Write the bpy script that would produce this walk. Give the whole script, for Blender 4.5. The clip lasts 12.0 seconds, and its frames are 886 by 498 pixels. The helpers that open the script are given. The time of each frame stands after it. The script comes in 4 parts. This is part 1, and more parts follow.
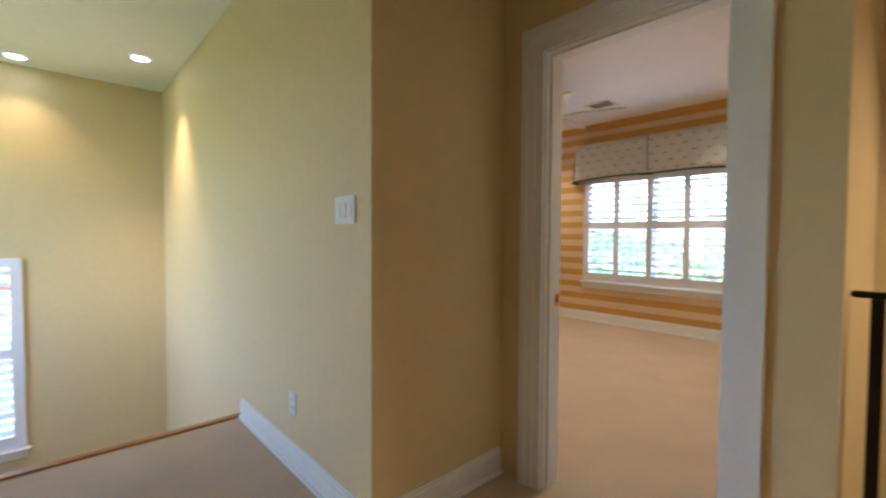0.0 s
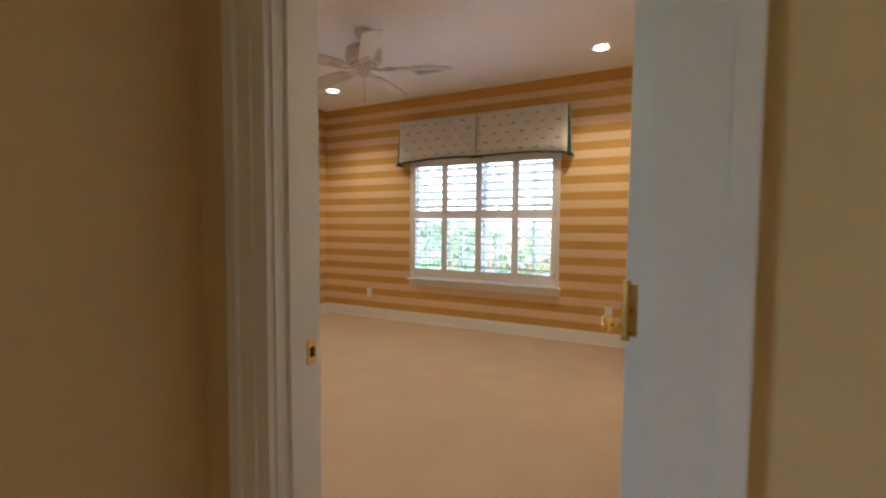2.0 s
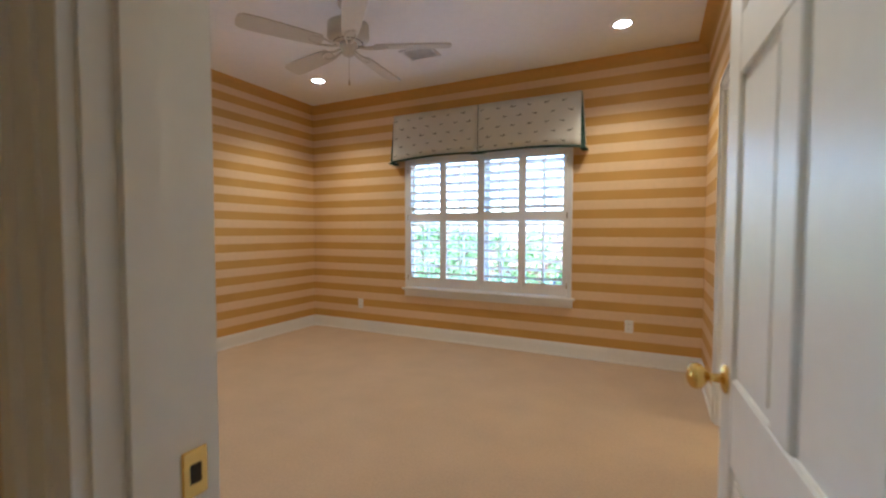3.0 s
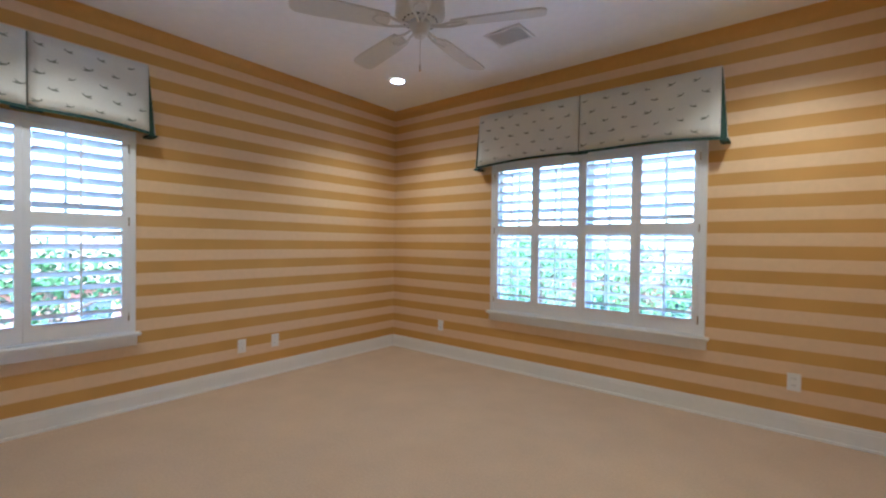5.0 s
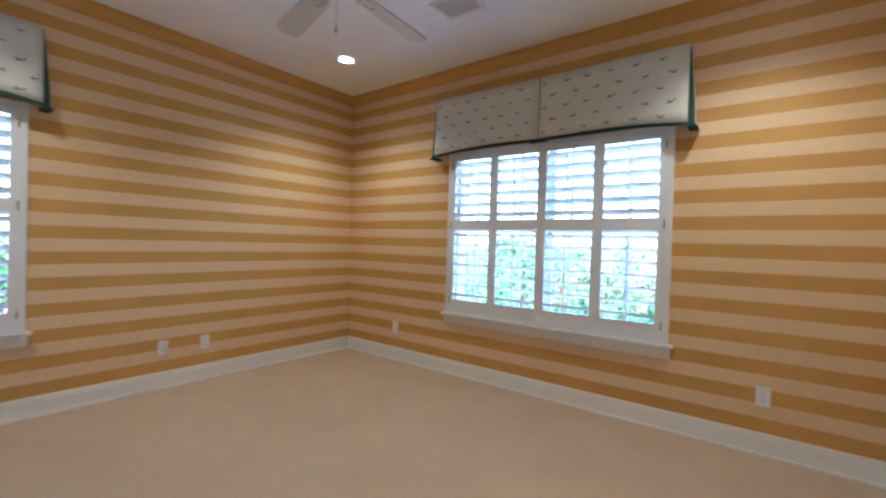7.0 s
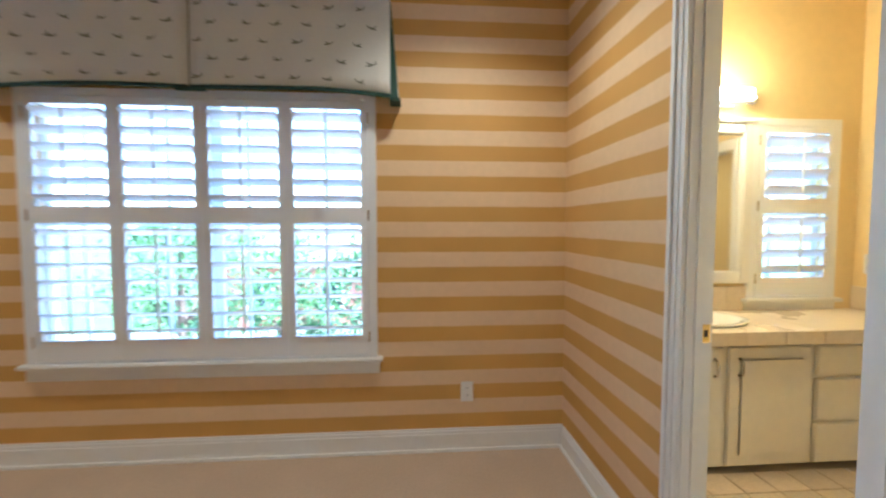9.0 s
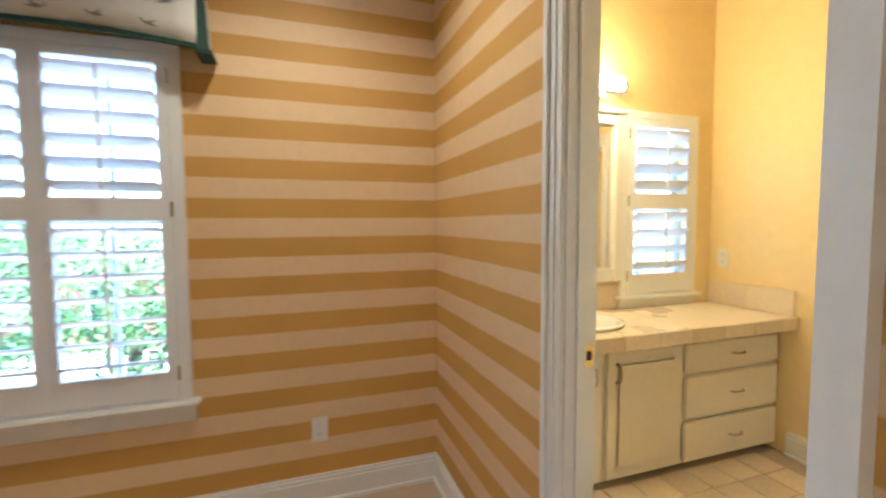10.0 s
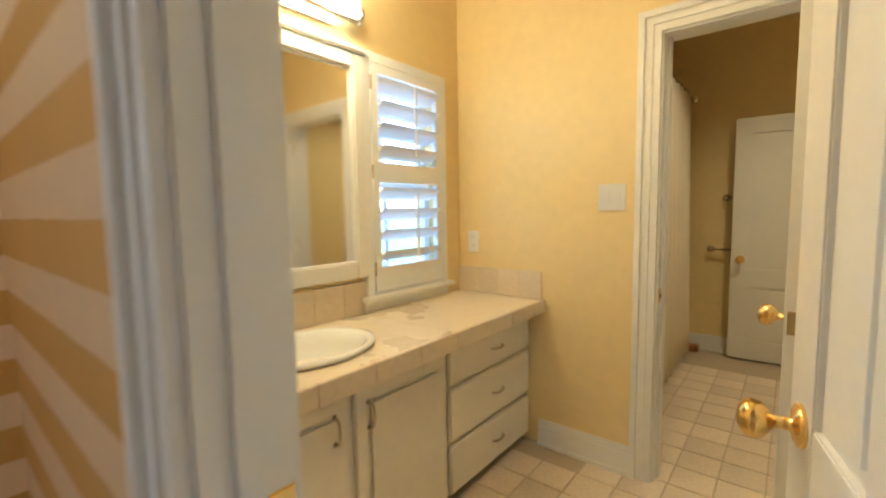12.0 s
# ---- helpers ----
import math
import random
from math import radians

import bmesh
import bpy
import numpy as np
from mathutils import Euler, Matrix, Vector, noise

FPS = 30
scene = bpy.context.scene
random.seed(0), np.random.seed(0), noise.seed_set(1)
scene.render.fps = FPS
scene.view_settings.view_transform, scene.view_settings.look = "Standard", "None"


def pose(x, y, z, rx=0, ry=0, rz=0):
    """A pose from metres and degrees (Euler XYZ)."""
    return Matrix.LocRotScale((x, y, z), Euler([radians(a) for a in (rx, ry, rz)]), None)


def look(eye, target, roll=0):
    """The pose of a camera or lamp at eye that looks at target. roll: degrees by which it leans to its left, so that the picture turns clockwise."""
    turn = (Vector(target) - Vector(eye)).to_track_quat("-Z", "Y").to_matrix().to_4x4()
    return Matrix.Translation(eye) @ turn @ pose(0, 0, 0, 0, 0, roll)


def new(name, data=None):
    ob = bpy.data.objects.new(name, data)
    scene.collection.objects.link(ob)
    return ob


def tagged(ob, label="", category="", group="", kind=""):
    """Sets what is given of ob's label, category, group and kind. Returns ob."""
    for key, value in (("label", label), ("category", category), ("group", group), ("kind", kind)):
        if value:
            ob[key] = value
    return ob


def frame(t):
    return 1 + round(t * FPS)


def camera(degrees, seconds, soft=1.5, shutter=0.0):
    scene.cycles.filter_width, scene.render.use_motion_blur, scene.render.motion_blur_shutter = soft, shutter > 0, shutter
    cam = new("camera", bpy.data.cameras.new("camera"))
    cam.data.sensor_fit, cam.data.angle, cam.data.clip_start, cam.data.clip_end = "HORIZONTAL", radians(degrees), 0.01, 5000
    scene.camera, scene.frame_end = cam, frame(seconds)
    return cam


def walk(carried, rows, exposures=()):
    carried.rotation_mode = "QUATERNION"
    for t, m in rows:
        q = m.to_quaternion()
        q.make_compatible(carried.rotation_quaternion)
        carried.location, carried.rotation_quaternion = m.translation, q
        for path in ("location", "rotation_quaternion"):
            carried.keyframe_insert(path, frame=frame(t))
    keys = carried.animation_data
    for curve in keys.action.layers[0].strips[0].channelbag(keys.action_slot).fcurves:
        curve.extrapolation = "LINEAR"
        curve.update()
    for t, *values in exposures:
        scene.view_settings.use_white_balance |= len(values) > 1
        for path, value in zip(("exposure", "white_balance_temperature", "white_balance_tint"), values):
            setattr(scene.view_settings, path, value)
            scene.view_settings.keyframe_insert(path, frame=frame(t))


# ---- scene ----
cam = camera(91.8, 12.0, soft=2.2, shutter=0.5)

PATH = [
    (0, (4.597, -5.682, 1.219), (3.118, -4.338, 1.152), 0.3),
    (0.5, (4.532, -5.615, 1.225), (3.285, -4.053, 1.139), 0.5),
    (1, (4.356, -5.228, 1.227), (3.294, -3.537, 1.124), 0.6),
    (1.5, (4.334, -4.883, 1.226), (3.347, -3.147, 1.114), 0.3),
    (2, (4.174, -4.646, 1.208), (3.275, -2.863, 1.105), 0.4),
    (2.5, (4.061, -4.404, 1.204), (3.186, -2.608, 1.113), 0.1),
    (4.5, (3.644, -3.779, 1.21), (2.519, -2.126, 1.189), 0.4),
    (5, (3.688, -3.645, 1.231), (2.433, -2.087, 1.203), 0.7),
    (5.5, (3.709, -3.571, 1.217), (2.39, -2.069, 1.193), 0.9),
    (6, (3.743, -3.493, 1.204), (2.409, -2.003, 1.183), 1.0),
    (6.5, (3.775, -3.317, 1.186), (2.455, -1.815, 1.164), 1.3),
    (8.5, (3.508, -2.679, 1.273), (3.239, -0.699, 1.196), 0.2),
    (9, (3.401, -2.424, 1.305), (3.557, -0.434, 1.195), -0.0),
    (9.5, (3.586, -2.207, 1.328), (3.957, -0.247, 1.183), -0.1),
    (10, (3.654, -2.03, 1.3), (4.295, -0.136, 1.178), -0.3),
    (10.5, (3.722, -1.85, 1.283), (4.708, -0.115, 1.153), -0.2),
    (11, (3.749, -1.673, 1.289), (5.053, -0.163, 1.151), -0.5),
    (11.5, (3.968, -1.55, 1.256), (5.42, -0.184, 1.105), -0.6),
    (12, (4.171, -1.47, 1.242), (5.713, -0.21, 1.067), -0.9),
]
walk(cam, [(t, look(eye, aim, roll)) for t, eye, aim, roll in PATH], [(0, 4.0, 5200, 12), (2, 3.7, 5600, 12), (2.5, 3.7, 5400, 11), (4.5, 3.75, 4450, 8), (9, 3.85, 4600, 7), (10.5, 3.85, 5100, 8), (12, 3.45, 4850, 8)])

# ---- world, sun, large lights ----
world = bpy.data.worlds.new("sky")
scene.world = world
world.use_nodes = True
wn = world.node_tree.nodes
sky = wn.new("ShaderNodeTexSky")
sky.sky_type = "NISHITA"
sky.sun_disc = False
sky.sun_elevation = radians(48)
sky.sun_rotation = radians(107)
world.node_tree.links.new(sky.outputs[0], wn["Background"].inputs[0])
wn["Background"].inputs[1].default_value = 0.12
SUN = bpy.data.lights.new("sun", "SUN")
SUN.energy, SUN.angle, SUN.color = 3.0, radians(0.5), (1, 0.95, 0.86)
sun_ob = new("sun", SUN)
sun_ob.matrix_world = look((10, -3, 12), (0, 0, 0))


WARM = (1.0, 0.79, 0.49)
BATH_WARM = (1.0, 0.72, 0.33)


def spot(name, x, y, z, power, cone=125, colour=WARM):
    d = bpy.data.lights.new(name, "SPOT")
    d.energy, d.spot_size, d.spot_blend, d.color, d.shadow_soft_size = power, radians(cone), 0.9, colour, 0.05
    new(name, d).matrix_world = look((x, y, z), (x, y + 0.001, z - 1))


CANS = [(0.777, -0.745), (3.68, -0.67), (0.79, -3.05), (3.45, -3.05)]
for cx, cy in CANS:
    spot("can_light_beam", cx, cy, 2.72, 4.7)
# The last two are unseen, added to warm the hall and stairwell walls.
HALL_AND_FILL_CANS = {(-0.05, -5.08): (11.0, 80), (-0.75, -5.9): (2.0, 100), (5.3, -5.6): (1.6, 120), (5.7, -3.3): (12.0, 125)}
for (cx, cy), (power, cone) in HALL_AND_FILL_CANS.items():
    spot("hall_can_and_fill_beam", cx, cy, 2.72, power, cone, (1.0, 0.70, 0.38))
for cx in (4.80, 5.02, 5.24):
    d = bpy.data.lights.new("vanity_bulb_light", "POINT")
    d.energy, d.color, d.shadow_soft_size = 0.65, BATH_WARM, 0.05
    new("vanity_bulb_light", d).location = (cx, -0.20, 2.05)
# Added fill spots with no fixture, to brighten the bathroom and toilet room.
spot("bath_fill_light", 5.35, -1.15, 2.72, 3.0, 125, BATH_WARM)
spot("toilet_room_fill_light", 7.1, -1.6, 2.72, 6.2, 125, BATH_WARM)

# ---- materials ----


def mat(name, colour, rough=0.6, metal=0.0, var=0.08, scale=6.0, bump=0.0, bscale=80.0, island=0.0, stretch=(1, 1, 1)):
    """A painted, woven or stony surface: colour varied at two scales, with fine relief."""
    m = bpy.data.materials.new(name)
    m.use_nodes = True
    n, l = m.node_tree.nodes, m.node_tree.links
    b = n["Principled BSDF"]
    b.inputs["Metallic"].default_value = metal
    tc = n.new("ShaderNodeTexCoord")
    mp = n.new("ShaderNodeMapping")
    mp.inputs["Scale"].default_value = stretch
    l.new(tc.outputs["Object"], mp.inputs[0])
    big, small = n.new("ShaderNodeTexNoise"), n.new("ShaderNodeTexNoise")
    big.inputs["Scale"].default_value, small.inputs["Scale"].default_value = scale * 0.25, scale * 6
    for t in (big, small):
        t.inputs["Detail"].default_value = 5
        l.new(mp.outputs[0], t.inputs[0])
    add = n.new("ShaderNodeMath")
    l.new(big.outputs[0], add.inputs[0])
    l.new(small.outputs[0], add.inputs[1])
    ramp = n.new("ShaderNodeMapRange")
    ramp.inputs[1].default_value, ramp.inputs[2].default_value = 0.65, 1.35
    ramp.inputs[3].default_value, ramp.inputs[4].default_value = 1 - var, 1 + var
    l.new(add.outputs[0], ramp.inputs[0])
    fac = ramp.outputs[0]
    if island:
        oi = n.new("ShaderNodeObjectInfo")
        r = n.new("ShaderNodeMapRange")
        r.inputs[3].default_value, r.inputs[4].default_value = 1 - island, 1 + island
        l.new(oi.outputs["Random"], r.inputs[0])
        mu = n.new("ShaderNodeMath")
        mu.operation = "MULTIPLY"
        l.new(fac, mu.inputs[0])
        l.new(r.outputs[0], mu.inputs[1])
        fac = mu.outputs[0]
    mix = n.new("ShaderNodeVectorMath")
    mix.operation = "SCALE"
    mix.inputs[0].default_value = colour
    l.new(fac, mix.inputs["Scale"])
    l.new(mix.outputs[0], b.inputs["Base Color"])
    rr = n.new("ShaderNodeMapRange")
    rr.inputs[3].default_value, rr.inputs[4].default_value = max(0.03, rough - 0.07), min(1, rough + 0.07)
    l.new(big.outputs[0], rr.inputs[0])
    l.new(rr.outputs[0], b.inputs["Roughness"])
    if bump:
        bt = n.new("ShaderNodeTexNoise")
        bt.inputs["Scale"].default_value = bscale
        bt.inputs["Detail"].default_value = 4
        l.new(tc.outputs["Object"], bt.inputs[0])
        bp = n.new("ShaderNodeBump")
        bp.inputs["Strength"].default_value, bp.inputs["Distance"].default_value = bump, 0.004
        l.new(bt.outputs[0], bp.inputs["Height"])
        l.new(bp.outputs[0], b.inputs["Normal"])
    return m


def stripes(name, light, dark, period, start):
    """Hand-painted horizontal wall stripes of equal width with slightly uneven edges."""
    m = mat(name, light, 0.62, var=0.05, scale=4, bump=0.05, bscale=160)
    n, l = m.node_tree.nodes, m.node_tree.links
    b = n["Principled BSDF"]
    geo = n.new("ShaderNodeNewGeometry")
    sep = n.new("ShaderNodeSeparateXYZ")
    l.new(geo.outputs["Position"], sep.inputs[0])
    wob = n.new("ShaderNodeTexNoise")
    wob.inputs["Scale"].default_value = 9
    l.new(geo.outputs["Position"], wob.inputs[0])

    def math_node(op, a, c):
        k = n.new("ShaderNodeMath")
        k.operation = op
        for i, v in enumerate((a, c)):
            if isinstance(v, (int, float)):
                k.inputs[i].default_value = v
            else:
                l.new(v, k.inputs[i])
        return k.outputs[0]

    z = math_node("ADD", sep.outputs[2], math_node("MULTIPLY", wob.outputs[0], 0.006))
    f = math_node("FRACT", math_node("DIVIDE", math_node("SUBTRACT", z, start - 10 * period), period), 0)
    tri = math_node("ABSOLUTE", math_node("SUBTRACT", f, 0.25), 0)
    near = math_node("MINIMUM", tri, math_node("SUBTRACT", 1.0, tri))
    k = n.new("ShaderNodeMapRange")
    k.inputs[1].default_value, k.inputs[2].default_value = 0.236, 0.264
    l.new(near, k.inputs[0])
    old = b.inputs["Base Color"].links[0].from_socket
    streak = n.new("ShaderNodeTexNoise")
    streak.inputs["Scale"].default_value = 2.2
    streak.inputs["Detail"].default_value = 6
    l.new(geo.outputs["Position"], streak.inputs[0])
    sr = n.new("ShaderNodeMapRange")
    sr.inputs[3].default_value, sr.inputs[4].default_value = 0.82, 1.18
    l.new(streak.outputs[0], sr.inputs[0])
    dk = n.new("ShaderNodeVectorMath")
    dk.operation = "SCALE"
    dk.inputs[0].default_value = dark
    l.new(sr.outputs[0], dk.inputs["Scale"])
    mx = n.new("ShaderNodeMix")
    mx.data_type = "RGBA"
    l.new(k.outputs[0], mx.inputs[0])
    l.new(dk.outputs[0], mx.inputs[6])
    l.new(old, mx.inputs[7])
    l.new(mx.outputs[2], b.inputs["Base Color"])
    return m


def emit(name, colour, strength):
    m = bpy.data.materials.new(name)
    m.use_nodes = True
    b = m.node_tree.nodes["Principled BSDF"]
    b.inputs["Base Color"].default_value = (0.8, 0.8, 0.8, 1)
    b.inputs["Emission Color"].default_value = (*colour, 1)
    b.inputs["Emission Strength"].default_value = strength
    return m


def glass_mat():
    m = bpy.data.materials.new("window_glass")
    m.use_nodes = True
    b = m.node_tree.nodes["Principled BSDF"]
    b.inputs["Base Color"].default_value = (0.97, 0.99, 0.98, 1)
    b.inputs["Roughness"].default_value = 0.0
    b.inputs["Transmission Weight"].default_value = 1.0
    b.inputs["IOR"].default_value = 1.02
    return m


M_STRIPE = stripes("striped_wall_paint", (0.74, 0.545, 0.315), (0.57, 0.325, 0.076), 0.1706, 1.157)
# Gold of the blurred band under the ceiling, used on the added curve.
M_COVE = mat("gold_band_colour", (0.57, 0.325, 0.076), 0.62, var=0.06, scale=4, bump=0.05, bscale=160)
M_HALL = mat("hall_wall_paint", (0.67, 0.53, 0.29), 0.65, var=0.04, scale=3, bump=0.05, bscale=160)
M_BATH = mat("bath_wall_paint", (0.79, 0.63, 0.30), 0.55, var=0.04, scale=3, bump=0.05, bscale=160)
M_CEIL = mat("ceiling_paint", (0.86, 0.86, 0.86), 0.8, var=0.03, scale=3, bump=0.15, bscale=120)
M_TRIM = mat("white_trim_paint", (0.79, 0.78, 0.75), 0.35, var=0.03, scale=5, bump=0.04, bscale=60)
M_SHUT = mat("white_shutter_paint", (0.80, 0.81, 0.82), 0.4, var=0.02, scale=5)
M_CAB = mat("white_cabinet_paint", (0.80, 0.76, 0.66), 0.38, var=0.03, scale=5, bump=0.03)
M_CARPET = mat("beige_carpet", (0.545, 0.41, 0.28), 0.95, var=0.09, scale=12, bump=0.8, bscale=420)
M_TILE = mat("stone_floor_tile", (0.72, 0.61, 0.47), 0.42, var=0.16, scale=9, bump=0.1, island=0.09)
M_GROUT = mat("tile_grout", (0.54, 0.45, 0.33), 0.9, var=0.1, scale=20)
M_COUNTER = mat("cream_counter_stone", (0.74, 0.64, 0.48), 0.28, var=0.07, scale=7)
M_SPLASH = mat("cream_wall_tile", (0.70, 0.60, 0.45), 0.3, var=0.08, scale=8, island=0.07)
M_FABRIC = mat("valance_fabric", (0.66, 0.65, 0.60), 0.9, var=0.06, scale=20, bump=0.3, bscale=500)
M_GREEN = mat("green_trim_fabric", (0.020, 0.055, 0.042), 0.85, var=0.15, scale=30, bump=0.3, bscale=500)
# Dark grey-green that holds the shade of the pleat gap.
M_PLEAT = mat("pleat_shade", (0.13, 0.14, 0.11), 0.9, var=0.1, scale=20)
M_MOTIF = mat("printed_motif", (0.20, 0.21, 0.17), 0.9, var=0.2, scale=40)
M_IRON = mat("black_iron", (0.018, 0.015, 0.013), 0.45, metal=0.6, var=0.2, scale=20, bump=0.1)
M_WOODN = mat("varnished_oak_nosing", (0.36, 0.16, 0.05), 0.35, var=0.22, scale=8, stretch=(6, 1, 6))
M_BRASS = mat("polished_brass", (0.85, 0.60, 0.18), 0.16, metal=1.0, var=0.05, scale=20)
M_HINGE = mat("aged_brass", (0.50, 0.33, 0.11), 0.28, metal=1.0, var=0.3, scale=30)
M_NICKEL = mat("brushed_nickel", (0.55, 0.53, 0.49), 0.25, metal=1.0, var=0.05, scale=20)
M_CHROME = mat("chrome", (0.75, 0.74, 0.72), 0.08, metal=1.0, var=0.02)
# For dark metal, and for pieces that stand in for shade in openings.
M_DARK = mat("dark_metal_and_gap_shade", (0.05, 0.045, 0.04), 0.5, metal=0.5, var=0.1)
M_FAN = mat("white_fan_enamel", (0.60, 0.58, 0.53), 0.35, var=0.04)
M_PLATE = mat("white_plastic", (0.80, 0.79, 0.76), 0.3, var=0.02)
M_PORC = mat("white_porcelain", (0.82, 0.82, 0.80), 0.08, var=0.01)
M_MIRROR = mat("mirror_silver", (0.92, 0.93, 0.92), 0.03, metal=1.0, var=0.0)
M_GLASS = glass_mat()
M_CAN = emit("can_lamp_glow", (1.0, 0.95, 0.86), 1.8)
M_SHADE = emit("vanity_shade_glow", (1.0, 0.90, 0.70), 0.5)
M_VENT = mat("vent_enamel", (0.80, 0.79, 0.77), 0.45, var=0.05)
M_CURTAIN = mat("shower_curtain_cloth", (0.74, 0.66, 0.52), 0.85, var=0.05, scale=12, bump=0.2, bscale=300)
M_TREAD = mat("carpet_stair", (0.50, 0.37, 0.26), 0.95, var=0.12, scale=14, bump=0.6, bscale=400)
M_LEAF = mat("leaves", (0.06, 0.13, 0.035), 0.6, var=0.4, scale=3, island=0.3)
M_BARK = mat("bark", (0.12, 0.085, 0.06), 0.9, var=0.3, scale=10, bump=0.6, bscale=40)
M_GRASS = mat("lawn", (0.07, 0.12, 0.035), 0.9, var=0.3, scale=3, bump=0.5)
M_BRICK = mat("red_brick_wall", (0.36, 0.16, 0.11), 0.85, var=0.25, scale=6, bump=0.4, bscale=30)
M_PAVE = mat("pale_driveway_concrete", (0.42, 0.37, 0.34), 0.85, var=0.12, scale=5, bump=0.3, bscale=60)
M_ROOF = mat("roof_shingle", (0.20, 0.13, 0.10), 0.9, var=0.25, scale=8, bump=0.4, bscale=30)
M_PANE = mat("dark_far_pane", (0.05, 0.06, 0.08), 0.08, var=0.1)

# ---- mesh helpers ----


def bx(bm, x0, x1, y0, y1, z0, z1):
    v = [bm.verts.new((x, y, z)) for x in (min(x0, x1), max(x0, x1)) for y in (min(y0, y1), max(y0, y1)) for z in (min(z0, z1), max(z0, z1))]
    for f in ((0, 1, 3, 2), (4, 6, 7, 5), (0, 4, 5, 1), (2, 3, 7, 6), (0, 2, 6, 4), (1, 5, 7, 3)):
        bm.faces.new([v[i] for i in f])
    return v


def lathe(bm, rings, m=None, n=24, cap=True):
    """Rings of (radius, height) turned round z, moved by m."""
    m = m or Matrix()
    loops = [[bm.verts.new(m @ Vector((r * math.cos(2 * math.pi * i / n), r * math.sin(2 * math.pi * i / n), h))) for i in range(n)] for r, h in rings]
    for a, b in zip(loops, loops[1:]):
        for i in range(n):
            bm.faces.new((a[i], a[(i + 1) % n], b[(i + 1) % n], b[i]))
    if cap:
        bm.faces.new(loops[0][::-1])
        bm.faces.new(loops[-1])


def tube(bm, pts, r, n=10):
    """A round bar through the points."""
    pts = [Vector(p) for p in pts]
    loops = []
    for i, p in enumerate(pts):
        d = (pts[min(i + 1, len(pts) - 1)] - pts[max(i - 1, 0)]).normalized()
        q = d.to_track_quat("Z", "Y")
        loops.append([bm.verts.new(p + q @ Vector((r * math.cos(2 * math.pi * k / n), r * math.sin(2 * math.pi * k / n), 0))) for k in range(n)])
    for a, b in zip(loops, loops[1:]):
        for k in range(n):
            bm.faces.new((a[k], a[(k + 1) % n], b[(k + 1) % n], b[k]))
    bm.faces.new(loops[0][::-1])
    bm.faces.new(loops[-1])


def done(bm, name, material, bevel=0.0, smooth=False):
    if bevel:
        bmesh.ops.bevel(bm, geom=bm.edges[:], offset=bevel, segments=2, affect="EDGES", clamp_overlap=True)
    bmesh.ops.recalc_face_normals(bm, faces=bm.faces[:])
    me = bpy.data.meshes.new(name)
    bm.to_mesh(me)
    bm.free()
    me.materials.append(material)
    if smooth:
        for p in me.polygons:
            p.use_smooth = True
    return me


def part(name, bm, material, parent, label="", bevel=0.0, smooth=False):
    ob = new(name, done(bm, name, material, bevel, smooth))
    ob.parent = parent
    if label:
        ob["label"] = label
    return ob


def boxes(*dims):
    bm = bmesh.new()
    for d in dims:
        bx(bm, *d)
    return bm


def structure(name, bm, material, label, bevel=0.0, category="wall"):
    return tagged(new(name, done(bm, name, material, bevel)), label, category, kind="structure")


def thing(name, label, category, group="", m=None, kind=""):
    e = new(name)
    if m:
        e.matrix_world = m
    return tagged(e, label, category, group, kind)


# ---- structure ----
H, FB = 2.76, 0.045
WX0, WX1, WZ0, WZ1 = 1.38, 3.22, 0.567, 2.018      # north window opening
VY0, VY1, VZ0, VZ1 = -3.80, -2.625, 0.56, 2.0                          # west window opening
BX0, BX1, BZ0, BZ1 = 5.412, 5.975, 0.868, 1.933      # bath window opening
EX = 4.30
DX0, DX1, DH = 3.43, 4.16, 2.06                  # entry door opening
BY0, BY1, BH = -1.655, -1.10, 2.06                # bath door opening
CY0, CY1, CH = -1.68, -1.04, 1.936                # toilet room door opening
SX = 6.12                                        # bath east wall

structure("floor", boxes((-0.2, EX + 0.03, -4.75, 0.2, -0.12, 0.0)), M_CARPET, "beige cut-pile carpet over the bedroom floor", category="floor")
structure("ceiling", boxes((-0.2, EX, -4.65, 0.0, H, H + 0.12)), M_CEIL, "flat white painted bedroom ceiling", category="ceiling")
structure("wall_north", boxes((-0.2, WX0, 0, 0.2, -3, H + 0.1), (WX1, EX + 0.045, 0, 0.2, -3, H + 0.1), (WX0, WX1, 0, 0.2, -3, WZ0), (WX0, WX1, 0, 0.2, WZ1, H + 0.1)),
          M_STRIPE, "bedroom wall with hand-painted gold and cream stripes")
structure("wall_west", boxes((-0.2, 0, -4.65, VY0, -3, H + 0.1), (-0.2, 0, VY1, 0, -3, H + 0.1), (-0.2, 0, VY0, VY1, -3, VZ0), (-0.2, 0, VY0, VY1, VZ1, H + 0.1)),
          M_STRIPE, "bedroom wall with gold and cream stripes beside the corner")
structure("wall_east", boxes((EX, EX + 0.045, -3.85, BY0 - 0.02, 0.0, H + 0.1), (EX, EX + 0.045, BY1 + 0.02, 0, 0.0, H + 0.1), (EX, EX + 0.045, BY0 - 0.02, BY1 + 0.02, BH + 0.02, H + 0.1)),
          M_STRIPE, "striped bedroom wall round the bathroom doorway")
structure("wall_south", boxes((3.052, DX0 - 0.02, -3.91, -3.85, 0, H + 0.1), (DX1 + 0.02, 4.40, -3.91, -3.85, 0, H + 0.1), (DX0 - 0.02, DX1 + 0.02, -3.91, -3.85, DH + 0.02, H + 0.1),
          (3.052, 3.112, -4.65, -3.91, 0, H + 0.1), (0, 3.112, -4.71, -4.65, 0, H + 0.1)), M_STRIPE, "striped bedroom wall round the entry doorway")
